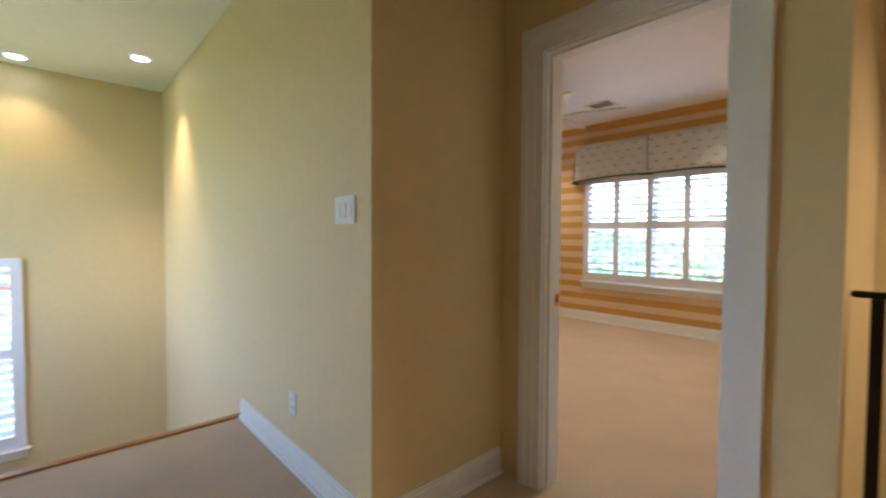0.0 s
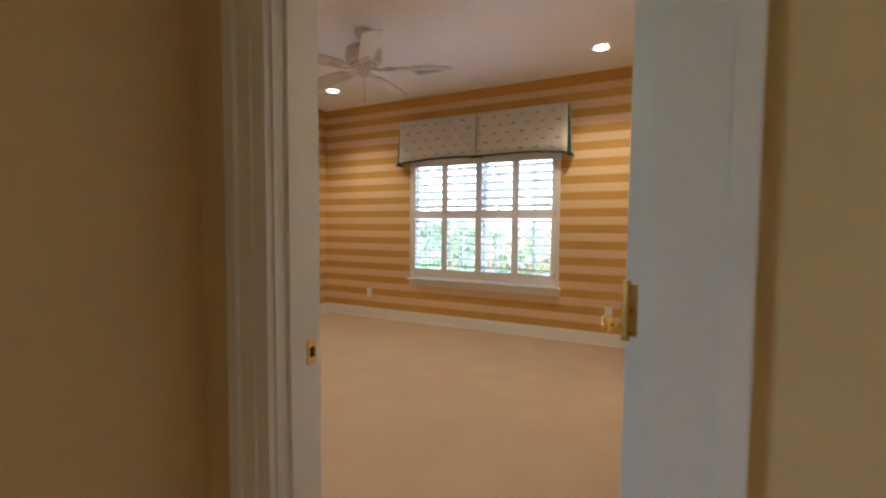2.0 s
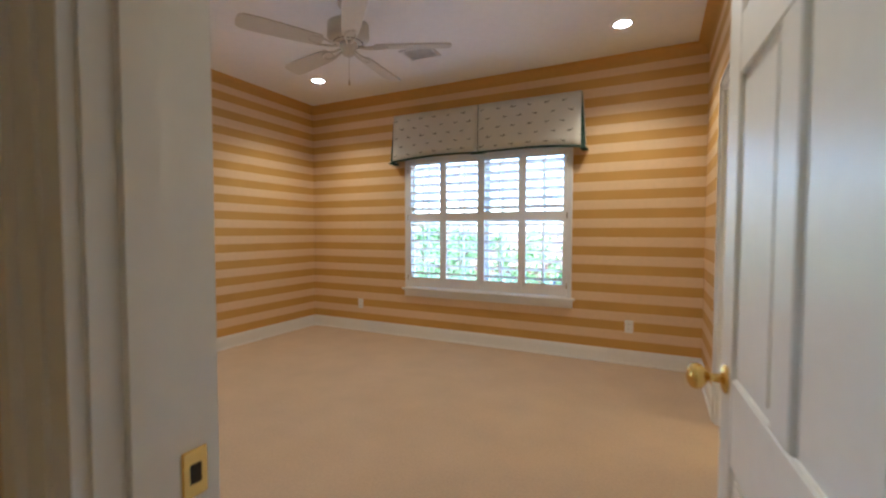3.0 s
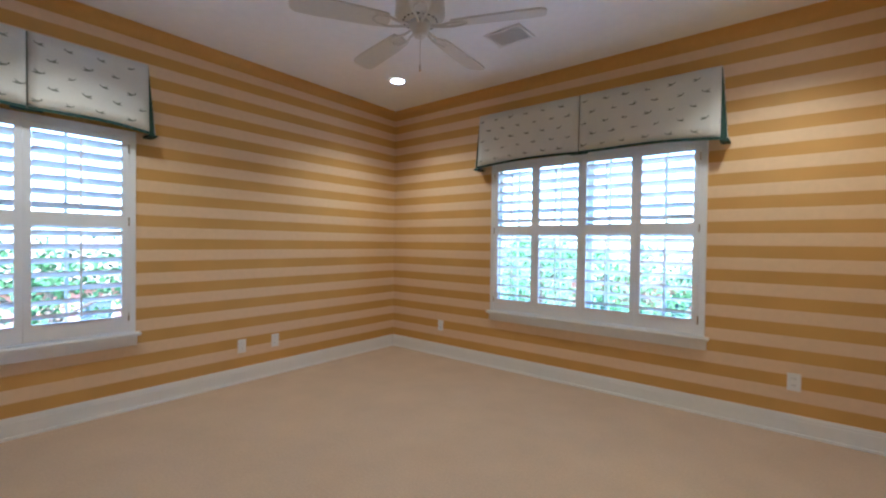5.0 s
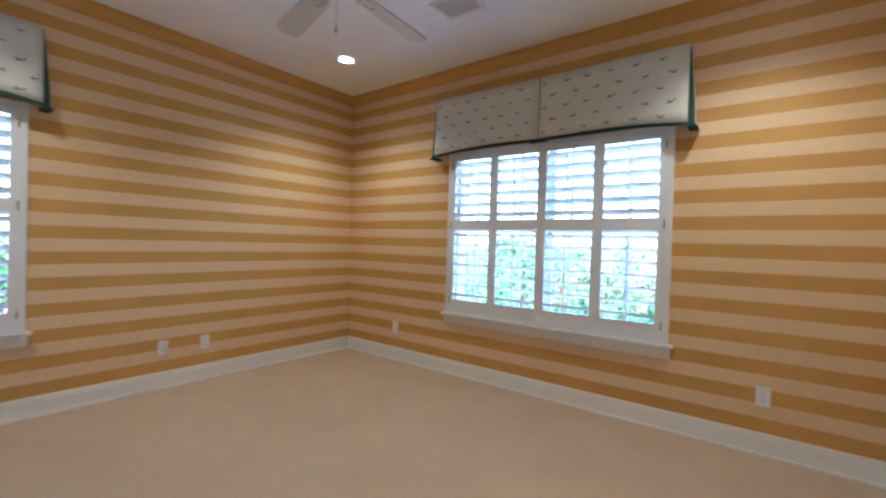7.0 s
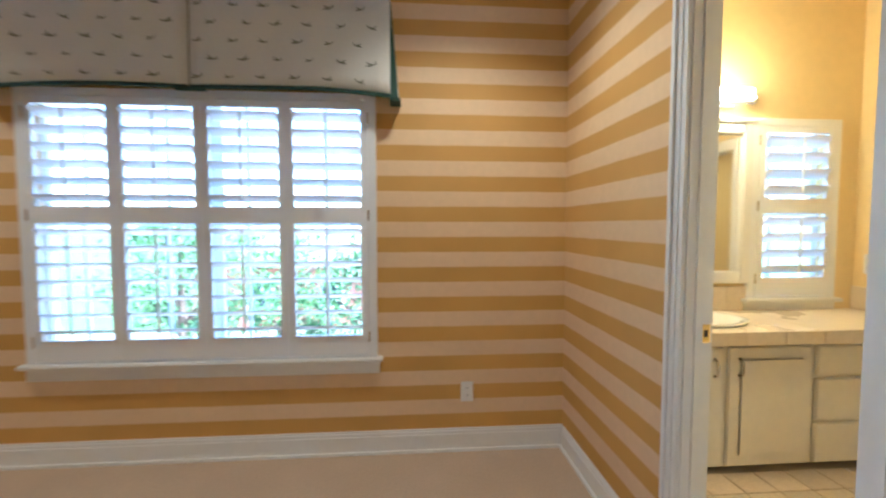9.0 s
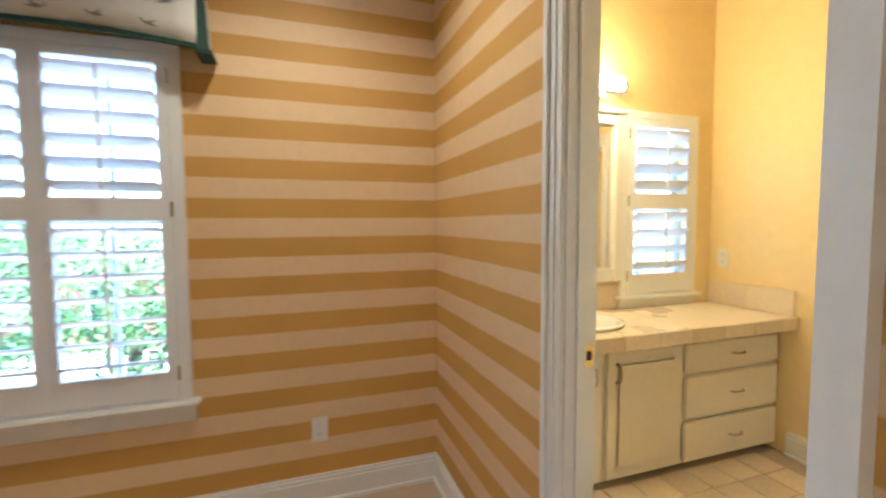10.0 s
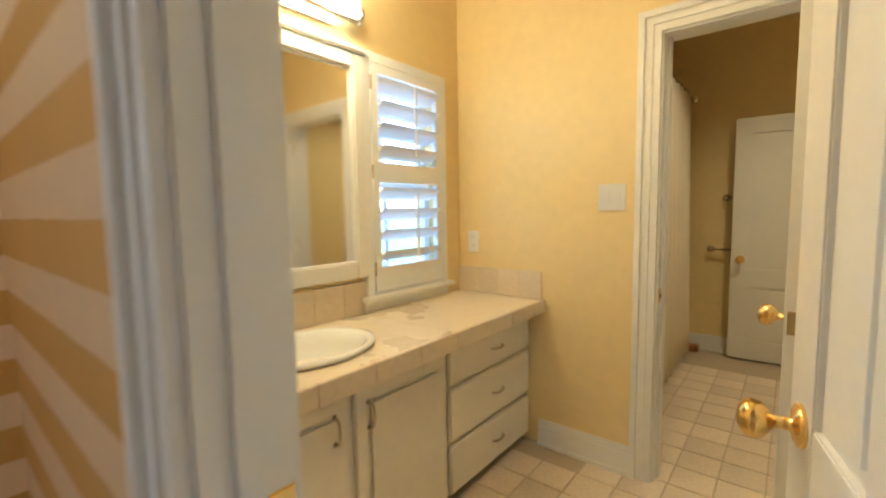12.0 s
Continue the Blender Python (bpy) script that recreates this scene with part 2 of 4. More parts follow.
# hall side
structure("hall_wall_door", boxes((3.112, DX0 - 0.02, -3.98, -3.91, 0, H + 0.1), (DX1 + 0.02, 4.46, -3.98, -3.91, 0, H + 0.1), (DX0 - 0.02, DX1 + 0.02, -3.98, -3.91, DH + 0.02, H + 0.1),
          (4.40, 4.46, -3.91, -2.55, -3, H + 0.1)), M_HALL, "warm yellow painted hall wall round the entry door")
structure("hall_wall_return", boxes((3.112, 3.182, -4.77, -3.98, 0, H + 0.1), (-1.2, 3.112, -4.77, -4.71, -3, H + 0.1)), M_HALL, "yellow painted hall wall with an outside corner")
structure("hall_wall_west", boxes((-1.2, -1.0, -8.0, -6.55, -3, H + 0.1), (-1.2, -1.0, -5.90, -4.77, -3, H + 0.1), (-1.2, -1.0, -6.55, -5.90, -3, -0.80), (-1.2, -1.0, -6.55, -5.90, 0.98, H + 0.1)),
          M_HALL, "yellow stairwell wall with a tall shuttered window")
# The opening is added out of view so that sky light reaches the hall.
structure("hall_wall_south", boxes((-1.2, -0.5, -8.1, -8.0, -3, H + 0.1), (1.4, 7.2, -8.1, -8.0, -3, H + 0.1), (-0.5, 1.4, -8.1, -8.0, -3, 0.5), (-0.5, 1.4, -8.1, -8.0, 2.3, H + 0.1)), M_HALL, "yellow hall wall with an unseen opening added for daylight")
structure("hall_wall_east", boxes((7.1, 7.2, -8.0, -2.55, -3, H + 0.1)), M_HALL, "plain yellow stairwell wall")
structure("stairwell_wall_north", boxes((4.46, 7.2, -2.55, -2.47, -3, H + 0.1)), M_HALL, "yellow stairwell wall behind the iron railing")
structure("hall_floor", boxes((1.61, 7.1, -8.0, -4.75, -0.12, 0.0), (3.182, 4.40, -4.75, -3.86, -0.12, -0.002), (4.40, 7.1, -4.75, -3.72, -0.12, 0.0)), M_CARPET, "beige carpet over the upstairs hall", category="floor")
structure("hall_ceiling", boxes((-1.2, 7.2, -8.0, -4.71, H, H + 0.12), (3.112, 7.2, -4.71, -3.91, H, H + 0.12), (4.46, 7.2, -3.91, -2.55, H, H + 0.12)), M_CEIL, "white painted hall ceiling", category="ceiling")
structure("stair_nosing", boxes((1.56, 1.62, -8.0, -4.77, -0.05, 0.012)), M_WOODN, "varnished oak edge strip at the stair head", 0.006, "trim")
structure("stairwell_floor", boxes((-1.2, 1.61, -8.0, -4.77, -3.1, -3.0), (4.40, 7.2, -3.72, -2.47, -3.1, -3.0)), M_TREAD, "carpeted lower floor of the stairwell", category="floor")
# bathroom side
structure("bath_wall_west", boxes((EX + 0.045, EX + 0.085, -2.40, BY0 - 0.02, FB, H + 0.1), (EX + 0.045, EX + 0.085, BY1 + 0.02, 0, FB, H + 0.1), (EX + 0.045, EX + 0.085, BY0 - 0.02, BY1 + 0.02, BH + 0.02, H + 0.1)), M_BATH, "yellow bathroom wall round the doorway")
structure("bath_wall_north", boxes((EX + 0.045, BX0, 0, 0.2, -3, H + 0.1), (BX1, 8.42, 0, 0.2, -3, H + 0.1), (BX0, BX1, 0, 0.2, -3, BZ0), (BX0, BX1, 0, 0.2, BZ1, H + 0.1)), M_BATH, "yellow bathroom wall behind the vanity")
structure("bath_wall_east", boxes((SX, SX + 0.12, -2.40, CY0 - 0.02, FB, H + 0.1), (SX, SX + 0.12, CY1 + 0.02, 0, FB, H + 0.1), (SX, SX + 0.12, CY0 - 0.02, CY1 + 0.02, CH + 0.02, H + 0.1)), M_BATH, "yellow bathroom wall round an inner doorway")
structure("bath_wall_south", boxes((EX + 0.085, 8.42, -2.47, -2.40, FB - 0.1, H + 0.1)), M_BATH, "plain yellow bathroom wall")
structure("toilet_room_wall_east", boxes((8.30, 8.42, -2.40, 0, FB - 0.1, H + 0.1)), M_BATH, "yellow wall at the end of the inner bathroom")
structure("bath_ceiling", boxes((EX + 0.085, SX, -2.40, 0, H, H + 0.12), (SX + 0.12, 8.30, -2.40, 0, H, H + 0.12)), M_BATH, "yellow painted bathroom ceiling", category="ceiling")
bath_floor = structure("bath_floor", boxes((4.36, 8.42, -2.47, 0.0, -0.12, FB - 0.006)), M_GROUT, "beige stone tiles over the bathroom floor", category="floor")


def baseboard(name, runs, z, label, h=0.13):
    """Runs of (x0, y0, x1, y1, nx, ny): a board with a moulded cap along each wall."""
    bm = bmesh.new()
    for x0, y0, x1, y1, nx, ny in runs:
        for t, a, b in ((0.016, 0.0, h - 0.03), (0.012, h - 0.03, h - 0.012), (0.007, h - 0.012, h)):
            bx(bm, x0, x1 + nx * t, y0, y1 + ny * t, z + a, z + b)
        bx(bm, x0, x1 + nx * 0.028, y0, y1 + ny * 0.028, z, z + 0.016)
    return structure(name, bm, M_TRIM, label, category="baseboard")


baseboard("baseboard", [(0.0, 0, EX, 0, 0, -1), (0, -4.65, 0, -0.03, 1, 0), (EX, BY1 + 0.072, EX, -0.03, -1, 0), (EX, -3.85, EX, BY0 - 0.09, -1, 0)], 0, "white moulded baseboard round the bedroom")
baseboard("hall_baseboard", [(1.62, -4.77, 3.182, -4.77, 0, -1), (3.182, -4.77, 3.182, -4.0, 1, 0), (DX1 + 0.1, -3.98, 4.46, -3.98, 0, -1)], 0, "white moulded baseboard along the hall")
baseboard("bath_baseboard", [(SX, CY1 + 0.09, SX, -0.50, -1, 0), (EX + 0.085, BY1 + 0.09, EX + 0.085, -0.52, 1, 0), (8.30, -2.40, 8.30, 0, -1, 0), (SX + 0.12, -2.40, 8.30, -2.40, 0, 1)], FB, "white moulded baseboard in the bathroom")


def cove(name, runs, radius, label):
    """Runs of (x0, y0, x1, y1, nx, ny): an added hollow curve between wall and ceiling."""
    bm = bmesh.new()
    prof = [(radius * (1 - math.cos(k * math.pi / 16)), radius * (math.sin(k * math.pi / 16) - 1)) for k in range(9)] + [(0.0, 0.0)]
    for x0, y0, x1, y1, nx, ny in runs:
        ends = [[bm.verts.new((x + nx * u, y + ny * u, H + v - 0.001)) for u, v in prof] for x, y in ((x0, y0), (x1, y1))]
        for i in range(len(prof)):
            j = (i + 1) % len(prof)
            bm.faces.new((ends[0][i], ends[0][j], ends[1][j], ends[1][i]))
        bm.faces.new(ends[0][::-1])
        bm.faces.new(ends[1])
    return structure(name, bm, M_COVE, label, category="trim")


# Added shape, not a known moulding, that gives the gold band its soft edge.
cove("added_ceiling_cove", [(0.0, -0.001, EX, -0.001, 0, -1), (0.001, -4.65, 0.001, 0.0, 1, 0), (EX - 0.001, -3.85, EX - 0.001, 0.0, -1, 0)], 0.085, "added gold curve for a blurred band under the bedroom ceiling")


def casing(name, a0, a1, top, plane, axis, out, z0, w=0.085, depth=0.0):
    """A door casing with a back band on the plane, standing out by the sign given."""
    bm = bmesh.new()

    def rect(u0, u1, v0, v1, t):
        p0, p1 = sorted((plane, plane + out * t))
        if axis == "x":
            bx(bm, u0, u1, p0, p1, v0, v1)
        else:
            bx(bm, p0, p1, u0, u1, v0, v1)

    for t, i, o in ((0.015, 0.0, w * 0.35), (0.020, w * 0.35, w * 0.72), (0.030, w * 0.72, w)):
        i, o = i + 0.008, o + 0.008
        rect(a0 - o, a0 - i, z0, top + o, t)
        rect(a1 + i, a1 + o, z0, top + o, t)
        rect(a0 - i, a1 + i, top + i, top + o, t)
    return structure(name, bm, M_TRIM, "white moulded door casing", category="trim")


casing("entry_casing_hall", DX0, DX1, DH, -3.98, "x", -1, 0, 0.112)
casing("entry_casing_room", DX0, DX1, DH, -3.85, "x", 1, 0)
casing("bath_casing_room", BY0, BY1, BH, EX, "y", -1, 0, 0.062)
casing("bath_casing_inner", BY0, BY1, BH, EX + 0.085, "y", 1, FB, 0.075)
casing("toilet_casing", CY0, CY1, CH, SX, "y", -1, FB, 0.085)
casing("toilet_casing_inner", CY0, CY1, CH, SX + 0.12, "y", 1, FB, 0.085)
structure("entry_jamb", boxes((DX0 - 0.02, DX0, -3.98, -3.85, 0, DH), (DX1, DX1 + 0.02, -3.98, -3.85, 0, DH), (DX0 - 0.02, DX1 + 0.02, -3.98, -3.85, DH, DH + 0.02),
          (DX0, DX0 + 0.012, -3.95, -3.91, 0, DH), (DX1 - 0.012, DX1, -3.95, -3.91, 0, DH), (DX0 + 0.012, DX1 - 0.012, -3.95, -3.91, DH - 0.012, DH)), M_TRIM, "white painted door jamb with a stop", category="trim")
structure("bath_jamb", boxes((EX, EX + 0.085, BY0 - 0.02, BY0, 0, BH), (EX, EX + 0.085, BY1, BY1 + 0.02, 0, BH), (EX, EX + 0.085, BY0 - 0.02, BY1 + 0.02, BH, BH + 0.02),
          (EX + 0.03, EX + 0.055, BY0, BY0 + 0.012, FB, BH), (EX + 0.03, EX + 0.055, BY1 - 0.009, BY1, FB, BH), (EX + 0.03, EX + 0.055, BY0 + 0.012, BY1 - 0.009, BH - 0.012, BH)), M_TRIM, "white painted bathroom door jamb", category="trim")
structure("toilet_jamb", boxes((SX, SX + 0.12, CY0 - 0.02, CY0, FB, CH), (SX, SX + 0.12, CY1, CY1 + 0.02, FB, CH), (SX, SX + 0.12, CY0 - 0.02, CY1 + 0.02, CH, CH + 0.02),
          (SX + 0.05, SX + 0.09, CY1 - 0.012, CY1, FB, CH)), M_TRIM, "white painted inner door jamb", category="trim")
structure("bath_threshold", boxes((EX + 0.02, EX + 0.09, BY0, BY1, -0.01, FB + 0.006)), M_COUNTER, "cream stone threshold in the bathroom doorway", 0.004, "trim")

# ---- doors ----


def knob_part(parent, m, label="polished brass door knob"):
    bm = bmesh.new()
    lathe(bm, [(0.031, 0), (0.031, 0.005), (0.024, 0.009), (0.010, 0.012), (0.009, 0.032), (0.016, 0.038), (0.026, 0.047), (0.029, 0.058), (0.026, 0.068), (0.015, 0.075), (0.004, 0.077)], m)
    part("door_knob", bm, M_BRASS, parent, label, smooth=True)


def panel_door(name, w, h, m, label, cols=2, knob_z=0.87, rows=None):
    """A leaf from its hinge edge at the origin along +x, 40 mm thick in y, with raised panels on both faces."""
    d = thing(name, label, "door", m=m)
    T, S = 0.020, 0.105
    rows = rows or [(0.22, 0.72), (0.90, 1.52), (1.64, h - 0.11)]
    part("core", boxes((0.01, w - 0.01, -0.010, 0.010, 0.012, h - 0.01)), M_TRIM, d)
    for x0, x1 in ((0.0, S), (w - S, w)):
        part("stile", boxes((x0, x1, -T, T, 0.01, h)), M_TRIM, d, bevel=0.003)
    zs = [0.01] + [z for r in rows for z in r] + [h]
    for z0, z1 in zip(zs[::2], zs[1::2]):
        part("rail", boxes((S, w - S, -T, T, z0, z1)), M_TRIM, d, bevel=0.003)
    cw = (w - 2 * S - (cols - 1) * 0.09) / cols
    for z0, z1 in rows:
        for c in range(cols):
            x0 = S + c * (cw + 0.09)
            if c:
                part("mullion", boxes((x0 - 0.09, x0, -T, T, z0, z1)), M_TRIM, d, bevel=0.003)
            part("raised_panel", boxes((x0 + 0.016, x0 + cw - 0.016, -T + 0.004, T - 0.004, z0 + 0.016, z1 - 0.016)), M_TRIM, d, bevel=0.008)
    knob_part(d, pose(w - 0.06, T, knob_z, -90, 0, 0))
    knob_part(d, pose(w - 0.06, -T, knob_z, 90, 0, 0))
    part("latch_plate", boxes((w - 0.001, w + 0.002, -0.012, 0.012, knob_z - 0.03, knob_z + 0.03)), M_NICKEL, d, "worn metal latch plate")
    for z in (0.26, h / 2 + 0.045, h - 0.18):
        bm = boxes((-0.003, 0.0, -T, T, z - 0.045, z + 0.045))
        lathe(bm, [(0.007, z - 0.052), (0.007, z + 0.052)], pose(-0.004, T, 0), n=10)
        part("hinge", bm, M_HINGE, d, "aged brass butt hinge")
    return d


panel_door("entry_door", 0.79, 2.04, pose(4.145, -3.835, 0, 0, 0, 93.5), "white six-panel door standing open into the bedroom", knob_z=0.885)
panel_door("bath_door", 0.62, 2.0, pose(4.402, -1.632, FB, 0, 0, 12.5), "white panelled bathroom door standing open", knob_z=0.885)
panel_door("inner_door", 0.60, 1.88, pose(SX - 0.02, -1.665, FB, 0, 0, 162), "white panelled inner bathroom door standing open", knob_z=0.905)
panel_door("closet_door", 0.66, 1.86, pose(8.22, -1.76, FB, 0, 0, 92), "white panelled closet door with a brass knob, ajar", cols=1, knob_z=0.79, rows=[(0.16, 0.58), (0.72, 1.74)])


def strike(name, m, label):
    p = tagged(new(name, done(boxes((-0.002, 0.002, -0.016, 0.016, -0.03, 0.03)), name, M_BRASS, 0.001)), label, "strike plate")
    p.matrix_world = m
    # No hole is cut; its shade is a dark block.
    part("latch_hole", boxes((-0.003, 0.003, -0.007, 0.007, -0.012, 0.012)), M_DARK, p, "dark block for the shade in the latch hole")


strike("strike_plate", pose(DX0 + 0.002, -3.875, 0.905), "brass strike plate on the entry door jamb")
strike("strike_plate", pose(EX + 0.070, BY1 - 0.002, 0.95, 0, 0, 90), "brass strike plate on the bathroom door jamb")
strike("strike_plate", pose(SX + 0.03, CY1 - 0.002, 0.87, 0, 0, 90), "worn strike plate on the inner door jamb")


def jamb_hinge(m, label):
    h = thing("jamb_hinge", label, "hinge", "door jamb hinges", m)
    part("leaf", boxes((-0.002, 0.002, -0.02, 0.02, -0.045, 0.045)), M_HINGE, h, bevel=0.001)
    for z in (-0.033, 0.033):
        bm = bmesh.new()
        lathe(bm, [(0.004, 0), (0.003, 0.002)], pose(-0.002, 0.0, z, 0, -90, 0), n=8)
        part("screw", bm, M_DARK, h)
    return h


for z in (0.22, 1.02, 1.83):
    jamb_hinge(pose(DX1 - 0.002, -3.868, z + 0.047), "brass hinge leaf screwed to the entry jamb")
    jamb_hinge(pose(EX + 0.068, BY0 + 0.002, z + 0.02, 0, 0, 90), "brass hinge leaf screwed to the bathroom jamb")

# ---- windows with plantation shutters ----


def shuttered_window(name, m, w, z0, z1, cols, label, louvers=(6, 7), mid=None, tilt=21, sill=True, frame_w=0.045, rod=True):
    """Built along +x from 0 to w, room side at -y, wall face at y = 0."""
    e = thing(name, label, "window", m=m, kind="structure")
    f = frame_w
    part("window_frame", boxes((0, f, -0.028, 0.03, z0, z1), (w - f, w, -0.028, 0.03, z0, z1), (f, w - f, -0.028, 0.03, z1 - f, z1), (f, w - f, -0.028, 0.03, z0, z0 + 0.012)), M_SHUT, e, bevel=0.003)
    if sill:
        s = part("window_sill", boxes((-0.03, w + 0.03, -0.06, 0.15, z0 - 0.022, z0)), M_TRIM, e, bevel=0.006)
        part("apron", boxes((-0.012, w + 0.012, -0.022, 0.0, z0 - 0.095, z0 - 0.022)), M_TRIM, s, bevel=0.004)
    mid = mid or (z0 + z1) / 2 + 0.06
    pw = (w - 2 * f) / cols
    for c in range(cols):
        x0, x1 = f + c * pw + 0.0005, f + (c + 1) * pw - 0.0005
        st = 0.038
        a0, a1 = z0 + 0.125, z1 - 0.085
        p = part("shutter_panel", boxes((x0, x0 + st, -0.030, -0.002, z0 + 0.016, z1 - f - 0.002), (x1 - st, x1, -0.030, -0.002, z0 + 0.016, z1 - f - 0.002),
                 (x0 + st, x1 - st, -0.030, -0.002, z0 + 0.016, a0), (x0 + st, x1 - st, -0.030, -0.002, a1, z1 - f - 0.002), (x0 + st, x1 - st, -0.030, -0.002, mid - 0.045, mid + 0.045)), M_SHUT, e)
        for (b0, b1), n in (((a0, mid - 0.045), louvers[1]), ((mid + 0.045, a1), louvers[0])):
            step = (b1 - b0) / n
            for k in range(n):
                bm = bmesh.new()
                lw = step * 0.53
                prof = [(-lw, 0), (-lw * 0.5, 0.005), (lw * 0.5, 0.005), (lw, 0), (lw * 0.5, -0.005), (-lw * 0.5, -0.005)]
                loops = []
                for xx in (x0 + st + 0.001, x1 - st - 0.001):
                    loops.append([bm.verts.new((xx, -0.016 + u * math.cos(radians(tilt)) - v * math.sin(radians(tilt)), b0 + (k + 0.5) * step + u * math.sin(radians(tilt)) + v * math.cos(radians(tilt)))) for u, v in prof])
                for i in range(6):
                    bm.faces.new((loops[0][i], loops[0][(i + 1) % 6], loops[1][(i + 1) % 6], loops[1][i]))
                bm.faces.new(loops[0])
                bm.faces.new(loops[1][::-1])
                part("louver", bm, M_SHUT, p)
            if rod:
                xr = (x0 + x1) / 2
                part("tilt_rod", boxes((xr - 0.005, xr + 0.005, -0.016 - step * 0.53 - 0.012, -0.016 - step * 0.53 - 0.004, b0 + 0.03, b1 - 0.03)), M_SHUT, p)
        if c in (0, cols - 1):
            xh = x0 - 0.002 if c == 0 else x1 + 0.002
            for zz in (z0 + 0.12, mid, z1 - 0.13):
                part("hinge", boxes((xh - 0.004, xh + 0.004, -0.034, -0.028, zz - 0.03, zz + 0.03)), M_NICKEL, e, "small metal shutter hinge")
    # sashes behind the shutters
    for z_0, z_1, yy in ((z0, mid - 0.02, 0.10), (mid - 0.02, z1, 0.125)):
        bm = boxes((0, 0.04, yy, yy + 0.03, z_0, z_1), (w - 0.04, w, yy, yy + 0.03, z_0, z_1), (0.04, w - 0.04, yy, yy + 0.03, z_0, z_0 + 0.045), (0.04, w - 0.04, yy, yy + 0.03, z_1 - 0.04, z_1))
        if cols == 4:
            bx(bm, w / 2 - 0.045, w / 2 + 0.045, yy, yy + 0.03, z_0 + 0.045, z_1 - 0.04)
        for k in range(cols):
            xm = 0.04 + (w - 0.08) * (k + 0.42) / cols
            bx(bm, xm - 0.009, xm + 0.009, yy + 0.004, yy + 0.024, z_0 + 0.045, z_1 - 0.04)
        sash = part("sash", bm, M_TRIM, e)
        g = part("pane", boxes((0.04, w - 0.04, yy + 0.012, yy + 0.016, z_0 + 0.045, z_1 - 0.04)), M_GLASS, sash, "clear glass pane")
        g.visible_shadow = False
    return e


shuttered_window("window_1", pose(WX0, 0, 0), WX1 - WX0, WZ0, WZ1, 4, "wide window with white plantation shutters, louvers open", mid=1.36, tilt=-22)
shuttered_window("window_2", pose(0, VY0, 0, 0, 0, 90), VY1 - VY0, VZ0, VZ1, 2, "window with white plantation shutters, louvers open", mid=1.355, tilt=-25)
shuttered_window("window_3", pose(BX0, 0, 0), BX1 - BX0, BZ0, BZ1, 1, "small bathroom window with white shutters half closed", louvers=(4, 4), mid=1.42, tilt=-32)
shuttered_window("window_4", pose(-1.0, -6.55, 0, 0, 0, 90), 0.65, -0.80, 0.98, 1, "tall stairwell window with white shutters", louvers=(8, 9), mid=0.10, tilt=30)

# ---- valances ----


